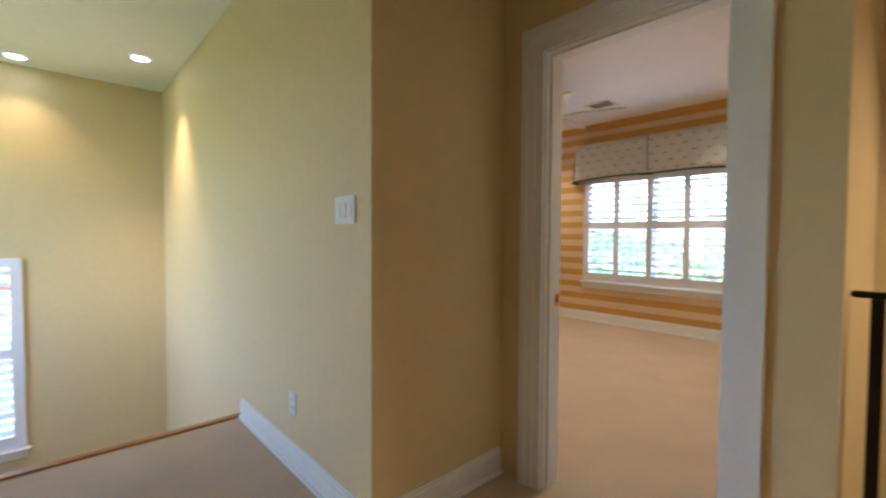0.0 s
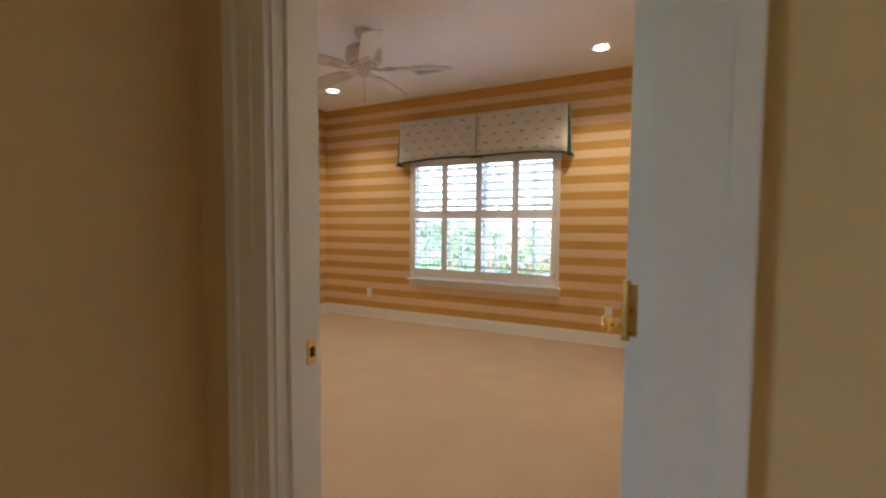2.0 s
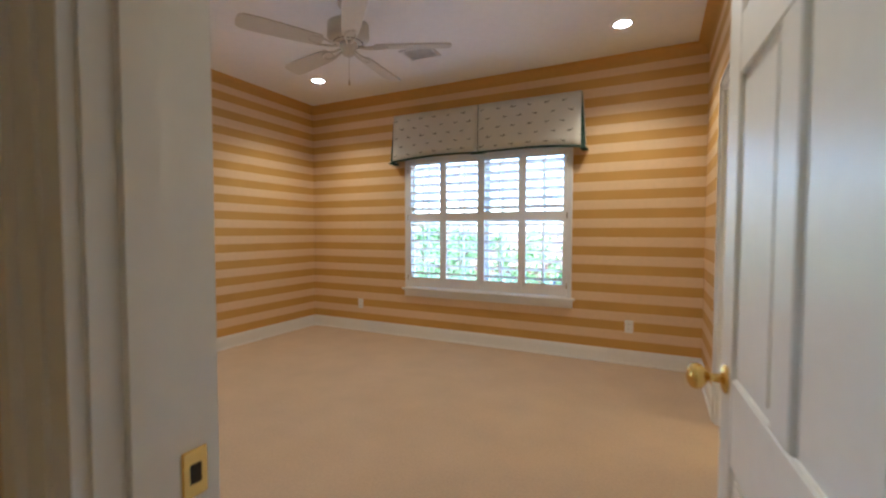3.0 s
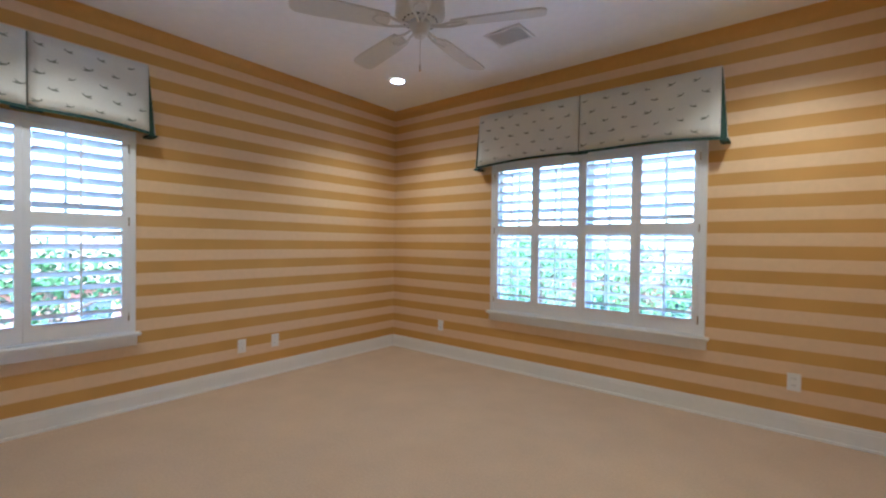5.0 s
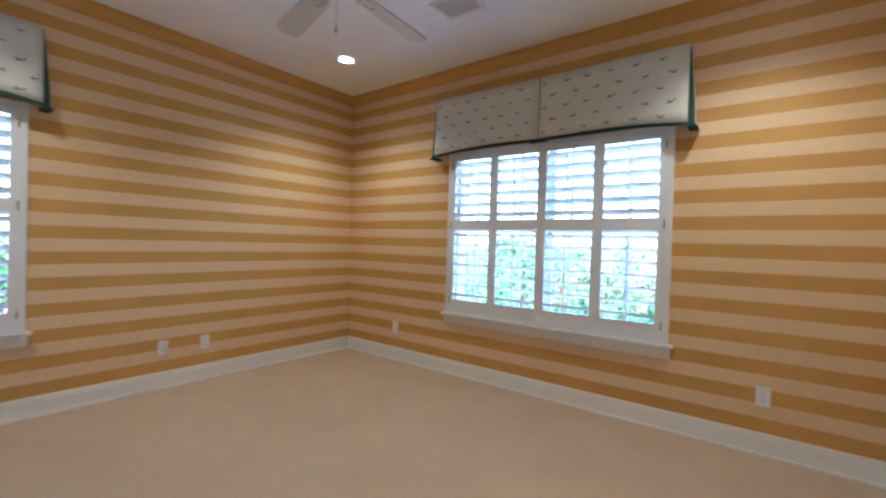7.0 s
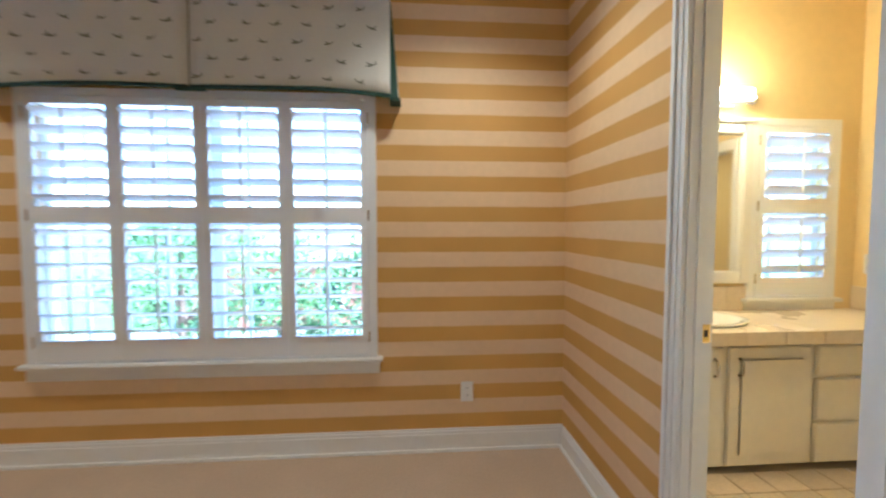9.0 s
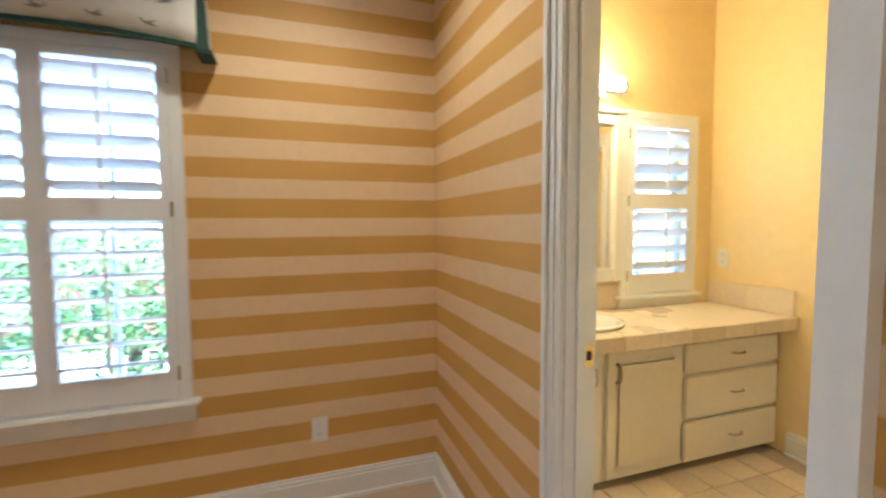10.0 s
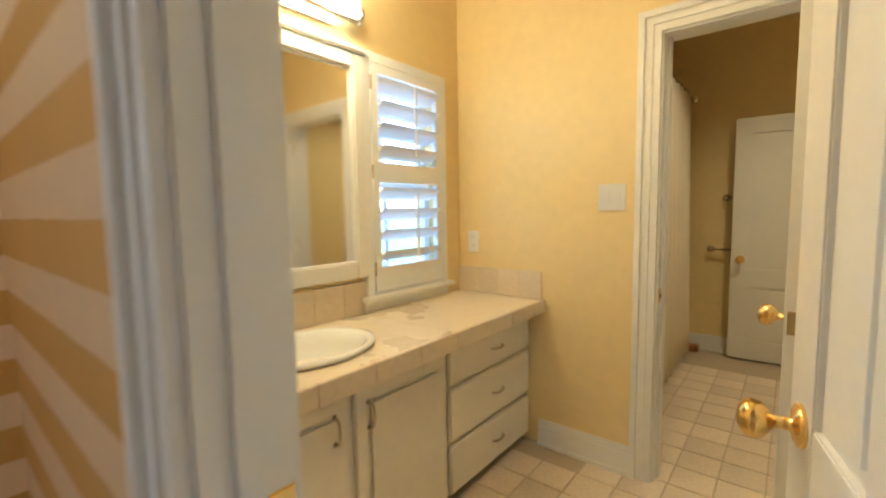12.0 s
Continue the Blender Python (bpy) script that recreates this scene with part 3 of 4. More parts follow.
def valance(name, m, w, z0, z1, label):
    """A box-pleated board valance along +x, the wall at y = 0, with a shaped lower edge."""
    e = thing(name, label, "valance", "window valances", m)
    D = 0.105
    part("mounting_board", boxes((0.01, w - 0.01, -D + 0.012, -0.003, z1 - 0.025, z1 - 0.006)), M_TRIM, e)
    half = w / 2 - 0.005

    def low(u):
        return z0 - 0.045 * (abs(u - 0.5) * 2) ** 2.2 * 0.6 - 0.006 * math.cos(u * 12)

    for side in (0, 1):
        x0 = 0.0 if side == 0 else w / 2 + 0.005
        n = 14
        bm = bmesh.new()
        rows = []
        for layer in (0.0, 0.006):
            g = []
            for i in range(n + 1):
                u = i / n
                x = x0 + u * half
                zz = low(x / w)
                flare = 0.016 * (u if side else 1 - u)
                wave = 0.004 * math.sin(u * 9 + side)
                col = []
                for j in range(7):
                    v = j / 6
                    z = zz + (z1 - zz) * v
                    col.append(bm.verts.new((x, -D - (1 - v) * (0.012 + flare + wave) + layer, z)))
                g.append(col)
            rows.append(g)
        for k, g in enumerate(rows):
            for i in range(n):
                for j in range(6):
                    bm.faces.new((g[i][j], g[i + 1][j], g[i + 1][j + 1], g[i][j + 1]))
        for i in range(n):
            for j in (0, 6):
                bm.faces.new((rows[0][i][j], rows[1][i][j], rows[1][i + 1][j], rows[0][i + 1][j]))
        for j in range(6):
            for i in (0, n):
                bm.faces.new((rows[0][i][j], rows[0][i][j + 1], rows[1][i][j + 1], rows[1][i][j]))
        p = part("fabric_panel", bm, M_FABRIC, e, "off-white fabric printed with small birds", smooth=True)
        # green band along the lower edge
        bm = bmesh.new()
        loops = []
        for i in range(n + 1):
            u = i / n
            x = x0 + u * half
            y = -D - 0.014 - 0.016 * (u if side else 1 - u) - 0.004 * math.sin(u * 9 + side)
            loops.append([bm.verts.new((x, y + dy, low(x / w) + dz)) for dy, dz in ((-0.003, -0.010), (-0.003, 0.008), (0.010, 0.008), (0.010, -0.010))])
        for a, b in zip(loops, loops[1:]):
            for k in range(4):
                bm.faces.new((a[k], a[(k + 1) % 4], b[(k + 1) % 4], b[k]))
        bm.faces.new(loops[0])
        bm.faces.new(loops[-1][::-1])
        part("green_band", bm, M_GREEN, p, "dark green edging")
        # printed birds, in staggered rows
        bm = bmesh.new()
        rnd = random.Random(7 + side)
        for r in range(5):
            for c in range(int(half / 0.16) + 1):
                u = (c * 0.16 + (0.08 if r % 2 else 0.01) + 0.03 + rnd.uniform(-0.012, 0.012)) / half
                v = 0.10 + r * 0.19
                if u > 0.96:
                    continue
                x = x0 + u * half
                zz = low(x / w)
                z = zz + (z1 - zz) * v
                flare = 0.016 * (u if side else 1 - u)
                y = -D - (1 - v) * (0.012 + flare + 0.004 * math.sin(u * 9 + side)) - 0.0022
                s = 0.027 * rnd.uniform(0.8, 1.15)
                fl = rnd.choice((-1, 1))
                a = rnd.uniform(-0.3, 0.3)
                for shape in (((-1, 0.1), (-0.3, 0.22), (0.5, 0.12), (1.1, -0.02), (0.4, -0.2), (-0.3, -0.18)), ((-0.25, 0.1), (0.35, 0.1), (0.75, 0.75), (0.35, 0.5)), ((-0.95, 0.1), (-0.7, 0.18), (-0.85, 0.5), (-1.1, 0.42))):
                    bm.faces.new([bm.verts.new((x + s * fl * (px * math.cos(a) - pz * math.sin(a)), y, z + s * (px * math.sin(a) + pz * math.cos(a)))) for px, pz in shape])
        mo = part("bird_print", bm, M_MOTIF, p, "small grey-green printed birds")
        mo["kind"] = "stuff"
    # centre pleat, and the gathered ends
    zc = low(0.5)
    # The gap's shade is put into this strip's dark colour.
    part("centre_pleat", boxes((w / 2 - 0.02, w / 2 + 0.02, -D + 0.002, -D + 0.008, zc - 0.004, z1 - 0.004)), M_PLEAT, e, "inset pleat, dark grey-green for the shade in its gap")
    part("pleat_foot", boxes((w / 2 - 0.075, w / 2 + 0.075, -D - 0.012, -D + 0.012, zc - 0.016, zc - 0.006)), M_GREEN, e, "dark green pleat foot", bevel=0.003)
    for sx, s in ((0, -1), (w, 1)):
        zz = low(0 if sx == 0 else 1)
        bm = bmesh.new()
        a = [(sx, -D + 0.004, z1), (sx, -0.004, z1), (sx + s * 0.035, -0.004, zz - 0.012), (sx + s * 0.045, -D - 0.006, zz - 0.012)]
        vs = [bm.verts.new((px + s * dx, py, pz)) for dx in (0, -0.005) for px, py, pz in a]
        for f in ((0, 1, 2, 3), (7, 6, 5, 4), (0, 4, 5, 1), (1, 5, 6, 2), (2, 6, 7, 3), (3, 7, 4, 0)):
            bm.faces.new([vs[q] for q in f])
        part("return_side", bm, M_FABRIC, e)
        bm = bmesh.new()
        a = [(sx - s * 0.003, -D - 0.001, z1 - 0.01), (sx + s * 0.004, -D + 0.010, z1 - 0.01), (sx + s * 0.046, -D - 0.004, zz - 0.012), (sx - s * 0.006, -D - 0.024, zz - 0.004)]
        vs = [bm.verts.new((px, py + dy, pz)) for dy in (0, 0.004) for px, py, pz in a]
        for f in ((0, 1, 2, 3), (7, 6, 5, 4), (0, 4, 5, 1), (1, 5, 6, 2), (2, 6, 7, 3), (3, 7, 4, 0)):
            bm.faces.new([vs[q] for q in f])
        part("corner_pleat", bm, M_GREEN, e, "dark green corner pleat lining")
        part("corner_band", boxes((sx - s * 0.004, sx + s * 0.052, -D - 0.026, -0.006, zz - 0.024, zz - 0.008)), M_GREEN, e, "dark green edging", bevel=0.002)
    return e


valance("valance", pose(1.285, -0.001, 0), 2.02, 2.012, 2.487, "off-white bird-print valance with green edging")
valance("valance", pose(0.001, -3.83, 0, 0, 0, 90), 1.255, 2.02, 2.475, "off-white bird-print valance over the narrower window")

# ---- ceiling fan ----
fan = thing("ceiling_fan", "white five-blade ceiling fan with a pull chain", "ceiling fan", m=pose(2.03, -1.82, 0))
bm = bmesh.new()
lathe(bm, [(0.02, H - 0.075), (0.045, H - 0.06), (0.065, H - 0.03), (0.07, H - 0.001)])
part("canopy", bm, M_FAN, fan, smooth=True)
bm = bmesh.new()
lathe(bm, [(0.013, H - 0.14), (0.013, H - 0.07)], n=12)
part("downrod", bm, M_FAN, fan, smooth=True)
bm = bmesh.new()
lathe(bm, [(0.05, H - 0.135), (0.115, H - 0.140), (0.138, H - 0.155), (0.142, H - 0.240), (0.125, H - 0.262), (0.085, H - 0.277)], n=32)
part("motor_housing", bm, M_FAN, fan, smooth=True)
bm = bmesh.new()
for k in range(20):
    a = 2 * math.pi * k / 20
    vs = bx(bm, 0.080, 0.100, -0.007, 0.007, H - 0.2745, H - 0.262)
    bmesh.ops.transform(bm, matrix=pose(0, 0, 0, 0, 0, math.degrees(a)), verts=vs)
# Solid dark blocks give the shade of the slots.
part("vent_slots", bm, M_DARK, fan, "dark blocks for the shade in the cooling slots")
bm = bmesh.new()
lathe(bm, [(0.060, H - 0.277), (0.060, H - 0.305), (0.045, H - 0.32), (0.044, H - 0.345), (0.030, H - 0.36), (0.008, H - 0.364)])
part("switch_housing", bm, M_FAN, fan, smooth=True)
bm = bmesh.new()
tube(bm, [(0.028, -0.028, H - 0.355), (0.028, -0.028, H - 0.53)], 0.0016, 6)
lathe(bm, [(0.003, H - 0.57), (0.006, H - 0.56), (0.005, H - 0.535), (0.002, H - 0.53)], pose(0.028, -0.028, 0), n=8)
part("pull_chain", bm, M_NICKEL, fan, "thin metal pull chain")
for k in range(5):
    a = 24 + 72 * k
    bm = bmesh.new()
    outline = [(0.19, -0.052), (0.30, -0.062), (0.58, -0.072), (0.672, -0.068), (0.698, -0.047), (0.704, 0.0), (0.698, 0.047), (0.672, 0.068), (0.58, 0.072), (0.30, 0.062), (0.19, 0.052), (0.175, 0.0)]
    lo = [bm.verts.new((x, y, -0.005)) for x, y in outline]
    hi = [bm.verts.new((x, y, 0.005)) for x, y in outline]
    bm.faces.new(lo[::-1])
    bm.faces.new(hi)
    for i in range(12):
        bm.faces.new((lo[i], lo[(i + 1) % 12], hi[(i + 1) % 12], hi[i]))
    bmesh.ops.transform(bm, matrix=pose(0, 0, H - 0.300, 0, 0, a) @ pose(0, 0, 0, 12, 0, 0), verts=bm.verts[:])
    blade = part("blade", bm, M_FAN, fan, "white fan blade, pale panel finish")
    bm = bmesh.new()
    for s in (-1, 1):
        tube(bm, [(0.07, s * 0.012, -0.002), (0.13, s * 0.02, -0.010), (0.19, s * 0.038, -0.008), (0.25, s * 0.030, -0.006), (0.27, s * 0.006, -0.006)], 0.007, 8)
    bmesh.ops.transform(bm, matrix=pose(0, 0, H - 0.300, 0, 0, a) @ pose(0, 0, 0, 12, 0, 0), verts=bm.verts[:])
    part("blade_iron", bm, M_FAN, blade, "curved white blade bracket", smooth=True)


def can_light(x, y, z, label, group):
    e = thing("recessed_light", label, "ceiling light", group, pose(x, y, z))
    bm = bmesh.new()
    lathe(bm, [(0.062, -0.004), (0.066, -0.008), (0.088, -0.006), (0.092, -0.001)], cap=False)
    part("trim_ring", bm, M_PLATE, e, smooth=True)
    bm = bmesh.new()
    lathe(bm, [(0.062, -0.005), (0.04, -0.009), (0.01, -0.011)])
    part("lamp", bm, M_CAN, e, "glowing lamp face", smooth=True)


for cx, cy in CANS:
    can_light(cx, cy, H, "lit recessed ceiling light with a white trim ring", "bedroom downlights")
# The two added fill lamps get the same fixture.
for cx, cy in HALL_AND_FILL_CANS:
    can_light(cx, cy, H, "lit recessed hall light with a white trim ring, two of four added unseen", "hall downlights")

vent = thing("ceiling_vent", "white metal ceiling air vent with slats", "air vent", m=pose(2.06, -0.88, H - 0.001))
part("vent_frame", boxes((-0.15, 0.15, -0.12, -0.095, -0.012, 0), (-0.15, 0.15, 0.095, 0.12, -0.012, 0), (-0.15, -0.125, -0.095, 0.095, -0.012, 0), (0.125, 0.15, -0.095, 0.095, -0.012, 0)), M_VENT, vent, bevel=0.003)
# Dark sheet that stands in for the shade between the slats.
part("backing", boxes((-0.125, 0.125, -0.095, 0.095, -0.003, -0.001)), M_DARK, vent, "dark sheet for the shade inside the duct")
for k in range(9):
    bm = boxes((-0.125, 0.125, -0.010, 0.010, -0.001, 0.001))
    bmesh.ops.transform(bm, matrix=pose(0, -0.084 + k * 0.021, -0.011, 14, 0, 0), verts=bm.verts[:])
    part("slat", bm, M_VENT, vent)

# ---- outlets and switches ----


def outlet(m, label, gangs=0):
    e = thing("wall_outlet" if not gangs else "light_switch", label, "outlet" if not gangs else "switch", m=m)
    w = 0.036 if not gangs else 0.023 * gangs + 0.013
    part("cover_plate", boxes((-w, w, -0.006, 0, -0.058, 0.058)), M_PLATE, e, bevel=0.002)
    if not gangs:
        for z in (-0.022, 0.022):
            s = part("socket", boxes((-0.016, 0.016, -0.0085, -0.006, z - 0.014, z + 0.014)), M_PLATE, e, bevel=0.001)
            for x in (-0.006, 0.006):
                # Slot shade as small dark blocks.
                part("slot", boxes((x - 0.001, x + 0.001, -0.0092, -0.0085, z - 0.004, z + 0.006)), M_DARK, s, "dark block for the shade in the slot")
    else:
        for g in range(gangs):
            x = (g - (gangs - 1) / 2) * 0.046
            part("rocker", boxes((x - 0.016, x + 0.016, -0.010, -0.006, -0.033, 0.033)), M_PLATE, e, bevel=0.002)


outlet(pose(0.735, -0.001, 0.33), "white outlet on the striped wall")
outlet(pose(3.73, -0.001, 0.345), "white outlet on the striped wall beneath the window level")
outlet(pose(0.001, -1.84, 0.315, 0, 0, 90), "white outlet on the striped wall near its twin")
outlet(pose(0.001, -1.53, 0.315, 0, 0, 90), "white outlet on the striped wall near its twin")
outlet(pose(2.987, -4.771, 1.32), "white triple switch plate on the hall wall", 3)
outlet(pose(2.44, -4.771, 0.34), "pale outlet on the hall wall above the baseboard")
outlet(pose(SX - 0.001, -0.845, 1.292, 0, 0, -90), "white double switch plate on the bathroom wall", 2)
outlet(pose(SX - 0.001, -0.10, 1.075, 0, 0, -90), "white outlet beside the bathroom window")

# ---- stair railing ----
rail = thing("stair_railing", "black wrought iron railing at the stairwell", "railing", m=pose(4.465, -3.82, 0))
part("handrail", boxes((0.0, 2.5, -0.016, 0.016, 1.030, 1.050)), M_IRON, rail, bevel=0.004)
part("bottom_rail", boxes((0.0, 2.5, -0.010, 0.010, 0.07, 0.085)), M_IRON, rail)
part("newel_post", boxes((0.045, 0.077, -0.016, 0.016, 0.0, 1.030)), M_IRON, rail, bevel=0.003)
for k in range(26):
    x = 0.150 + k * 0.09
    bm = boxes((x - 0.007, x + 0.007, -0.007, 0.007, 0.085, 1.030))
    lathe(bm, [(0.008, 0.25), (0.013, 0.45), (0.017, 0.57), (0.012, 0.585), (0.021, 0.60), (0.012, 0.615), (0.017, 0.63), (0.014, 0.68), (0.009, 0.85), (0.008, 0.97)], pose(x, 0, 0), n=10)
    part("baluster", bm, M_IRON, rail)

# ---- bathroom vanity ----
van = thing("vanity_cabinet", "white painted vanity with raised doors and drawers", "cabinet")
VB = FB + 0.038
part("carcass", boxes((4.40, SX - 0.005, -0.425, -0.003, VB, 0.725)), M_CAB, van)
part("toe_kick", boxes((4.40, SX - 0.005, -0.36, -0.003, FB, VB)), M_DARK, van, "dark recessed toe kick")


def pull(parent, m):
    bm = bmesh.new()
    tube(bm, [(-0.042, 0, 0), (-0.040, -0.014, 0), (-0.030, -0.024, 0), (0, -0.028, 0), (0.030, -0.024, 0), (0.040, -0.014, 0), (0.042, 0, 0)], 0.0048, 8)
    for s in (-1, 1):
        lathe(bm, [(0.009, 0), (0.007, 0.004)], pose(s * 0.042, 0, 0, 90, 0, 0), n=10)
    bmesh.ops.transform(bm, matrix=m, verts=bm.verts[:])
    part("handle", bm, M_NICKEL, parent, "nickel bow handle", smooth=True)


for x0, x1, hx in ((4.52, 4.95, 4.905), (4.985, 5.43, 5.037)):
    d = part("cabinet_door", boxes((x0, x1, -0.445, -0.426, VB + 0.01, 0.70)), M_CAB, van, bevel=0.004)
    part("raised_panel", boxes((x0 + 0.055, x1 - 0.055, -0.455, -0.445, VB + 0.07, 0.64)), M_CAB, d, bevel=0.0095)
    part("panel_groove", boxes((x0 + 0.047, x1 - 0.047, -0.4462, -0.445, VB + 0.062, 0.648)), M_CAB, d)
    pull(d, pose(hx, -0.445, 0.60, 0, 90, 0))
for z0, z1 in ((0.55, 0.70), (0.315, 0.53), (VB + 0.01, 0.295)):
    d = part("drawer", boxes((5.455, SX - 0.012, -0.447, -0.426, z0, z1)), M_CAB, van, bevel=0.006)
    pull(d, pose(5.80, -0.440, (z0 + z1) / 2, 0, 0, 0))

SINK = (4.95, -0.26)
top = thing("vanity_countertop", "cream stone-tiled vanity countertop", "countertop")
bm = bmesh.new()
# slab with an oval cut-out
n = 40
outer, inner = [], []
for i in range(n):
    a = 2 * math.pi * i / n
    c, s = math.cos(a), math.sin(a)
    inner.append((SINK[0] + 0.215 * c, SINK[1] + 0.165 * s))
    k = min((0.45 if c > 0 else 0.52) / max(abs(c), 1e-6), 0.252 / max(abs(s), 1e-6))
    outer.append((SINK[0] + k * c, SINK[1] + k * s))
rings = [[bm.verts.new((x, y, z)) for x, y in r] for r, z in ((outer, 0.735), (outer, 0.795), (inner, 0.795), (inner, 0.735))]
for a, b in zip(rings, rings[1:] + rings[:1]):
    for i in range(n):
        bm.faces.new((a[i], a[(i + 1) % n], b[(i + 1) % n], b[i]))
bx(bm, 5.402, SX - 0.003, -0.512, -0.004, 0.735, 0.795)
part("slab", bm, M_COUNTER, top)
for k in range(9):
    x0 = 4.40 + k * 0.1995
    part("edge_tile", boxes((x0, min(x0 + 0.1985, SX - 0.004), -0.533, -0.513, 0.733, 0.798)), M_SPLASH, top, bevel=0.0025)
for k in range(7):
    x0 = 4.40 + k * 0.1485
    part("backsplash_tile", boxes((x0, x0 + 0.1475, -0.014, -0.003, 0.797, 0.94)), M_SPLASH, top, bevel=0.001)
for k in range(4):
    y0 = -0.004 - k * 0.127
    part("backsplash_tile", boxes((SX - 0.014, SX - 0.003, y0 - 0.1263, y0, 0.797, 0.935)), M_SPLASH, top, bevel=0.001)
bm = bmesh.new()
prof = [(1.0, 0.796), (1.10, 0.802), (1.12, 0.812), (1.04, 0.817), (0.94, 0.808), (0.86, 0.77), (0.68, 0.70), (0.4, 0.665), (0.1, 0.658)]
loops = [[bm.verts.new((SINK[0] + 0.215 * r * math.cos(2 * math.pi * i / n), SINK[1] + 0.165 * r * math.sin(2 * math.pi * i / n), z)) for i in range(n)] for r, z in prof]
for a, b in zip(loops, loops[1:]):
    for i in range(n):
        bm.faces.new((a[i], a[(i + 1) % n], b[(i + 1) % n], b[i]))
bm.faces.new(loops[-1])
sink = thing("sink", "oval white porcelain drop-in sink", "sink")
part("basin", bm, M_PORC, sink, smooth=True)

mir = thing("wall_mirror", "white framed mirror over the vanity", "mirror")
part("mirror_glass", boxes((4.56, 5.36, -0.012, -0.006, 1.03, 1.84)), M_MIRROR, mir)
for b in ((4.47, 4.56, 0.96, 1.90), (5.355, 5.417, 0.96, 1.90)):
    part("frame_side", boxes((b[0], b[1], -0.035, -0.003, b[2], b[3])), M_TRIM, mir, bevel=0.008)
for b in ((0.96, 1.035), (1.835, 1.90)):
    part("frame_rail", boxes((4.56, 5.355, -0.035, -0.003, b[0], b[1])), M_TRIM, mir, bevel=0.008)
part("cornice", boxes((4.465, 5.43, -0.05, -0.003, 1.90, 1.925)), M_TRIM, mir, bevel=0.006)

vl = thing("vanity_light", "chrome vanity light with a long lit glass shade", "wall light", m=pose(-0.085, 0, -0.02))
part("back_plate", boxes((4.72, 5.38, -0.022, -0.003, 2.010, 2.110)), M_CHROME, vl, bevel=0.008)
bm = bmesh.new()
prof = [(-0.030, 2.050), (-0.060, 2.044), (-0.090, 2.050), (-0.108, 2.068), (-0.110, 2.088), (-0.096, 2.104), (-0.068, 2.112), (-0.030, 2.110)]
loops = [[bm.verts.new((x, y, z)) for y, z in prof] for x in (4.66, 5.05, 5.43)]
for a, b in zip(loops, loops[1:]):
    for k in range(len(prof)):
        bm.faces.new((a[k], a[(k + 1) % len(prof)], b[(k + 1) % len(prof)], b[k]))
bm.faces.new(loops[0])
bm.faces.new(loops[-1][::-1])
part("glass_shade", bm, M_SHADE, vl, "glowing frosted glass shade", smooth=False)
bm = bmesh.new()
tube(bm, [(4.64, -0.075, 2.028), (5.45, -0.075, 2.028)], 0.013, 12)
part("lower_bar", bm, M_CHROME, vl, smooth=True)
for x in (4.645, 5.445):
    bm = bmesh.new()
    lathe(bm, [(0.026, -0.012), (0.036, -0.006), (0.038, 0.006), (0.026, 0.014)], pose(x, -0.07, 2.050, 0, 90, 0))
    part("end_cap", bm, M_CHROME, vl, smooth=True)

# ---- inner bathroom ----
cur = thing("shower_curtain", "cream pleated shower curtain hanging from a rod", "curtain")
bm = bmesh.new()
NX = 90
g = []
for i in range(NX + 1):
    u = i / NX
    x = 6.32 + u * 1.75
    col = []
    for j in range(9):
        v = j / 8
        amp = 0.018 + 0.022 * v
        col.append(bm.verts.new((x + 0.01 * math.sin(u * 37 + v), -0.80 + amp * math.sin(u * 84 + 0.6 * math.sin(u * 11)) - 0.03 * v, 2.10 - v * 2.0)))
    g.append(col)
for i in range(NX):
    for j in range(8):
        bm.faces.new((g[i][j], g[i + 1][j], g[i + 1][j + 1], g[i][j + 1]))
co = part("cloth", bm, M_CURTAIN, cur, smooth=True)
sm = co.modifiers.new("thick", "SOLIDIFY")
sm.thickness = 0.003
rod = thing("curtain_rod", "chrome shower curtain rod", "curtain rod")
bm = bmesh.new()
tube(bm, [(SX + 0.12, -0.80, 2.12), (8.30, -0.80, 2.12)], 0.012, 12)
part("rod", bm, M_CHROME, rod, smooth=True)
for x, r in ((SX + 0.122, 90), (8.298, -90)):
    bm = bmesh.new()
    lathe(bm, [(0.03, 0), (0.03, 0.008), (0.016, 0.02)], pose(x, -0.80, 2.12, 0, r, 0))
    part("flange", bm, M_CHROME, rod, smooth=True)
for k in range(9):
    bm = bmesh.new()
    tube(bm, [(6.36 + k * 0.2, -0.80 + 0.017 * math.cos(a), 2.12 + 0.019 * math.sin(a)) for a in [2 * math.pi * q / 10 for q in range(11)]], 0.002, 6)
    part("curtain_ring", bm, M_CHROME, rod)
tub = thing("bathtub", "white bathtub behind the shower curtain", "bathtub")
part("tub_shell", boxes((SX + 0.13, 8.29, -0.74, -0.68, FB, 0.50), (SX + 0.13, 8.29, -0.06, -0.004, FB, 0.50), (SX + 0.13, SX + 0.2, -0.68, -0.06, FB, 0.50), (8.22, 8.29, -0.68, -0.06, FB, 0.50), (SX + 0.2, 8.22, -0.68, -0.06, FB, 0.15)), M_PORC, tub, bevel=0.012)


def towel_bar(y0, y1, z, label):
    e = thing("towel_bar", label, "towel bar", "towel bars")
    bm = bmesh.new()
    tube(bm, [(8.245, y0, z), (8.245, y1, z)], 0.008, 10)
    part("bar", bm, M_NICKEL, e, smooth=True)
    for y in (y0, y1):
        bm = bmesh.new()
        lathe(bm, [(0.026, 0.0), (0.026, 0.008), (0.012, 0.016), (0.012, 0.045), (0.019, 0.055), (0.012, 0.066)], pose(8.299, y, z, 0, -90, 0))
        part("post", bm, M_NICKEL, e, smooth=True)


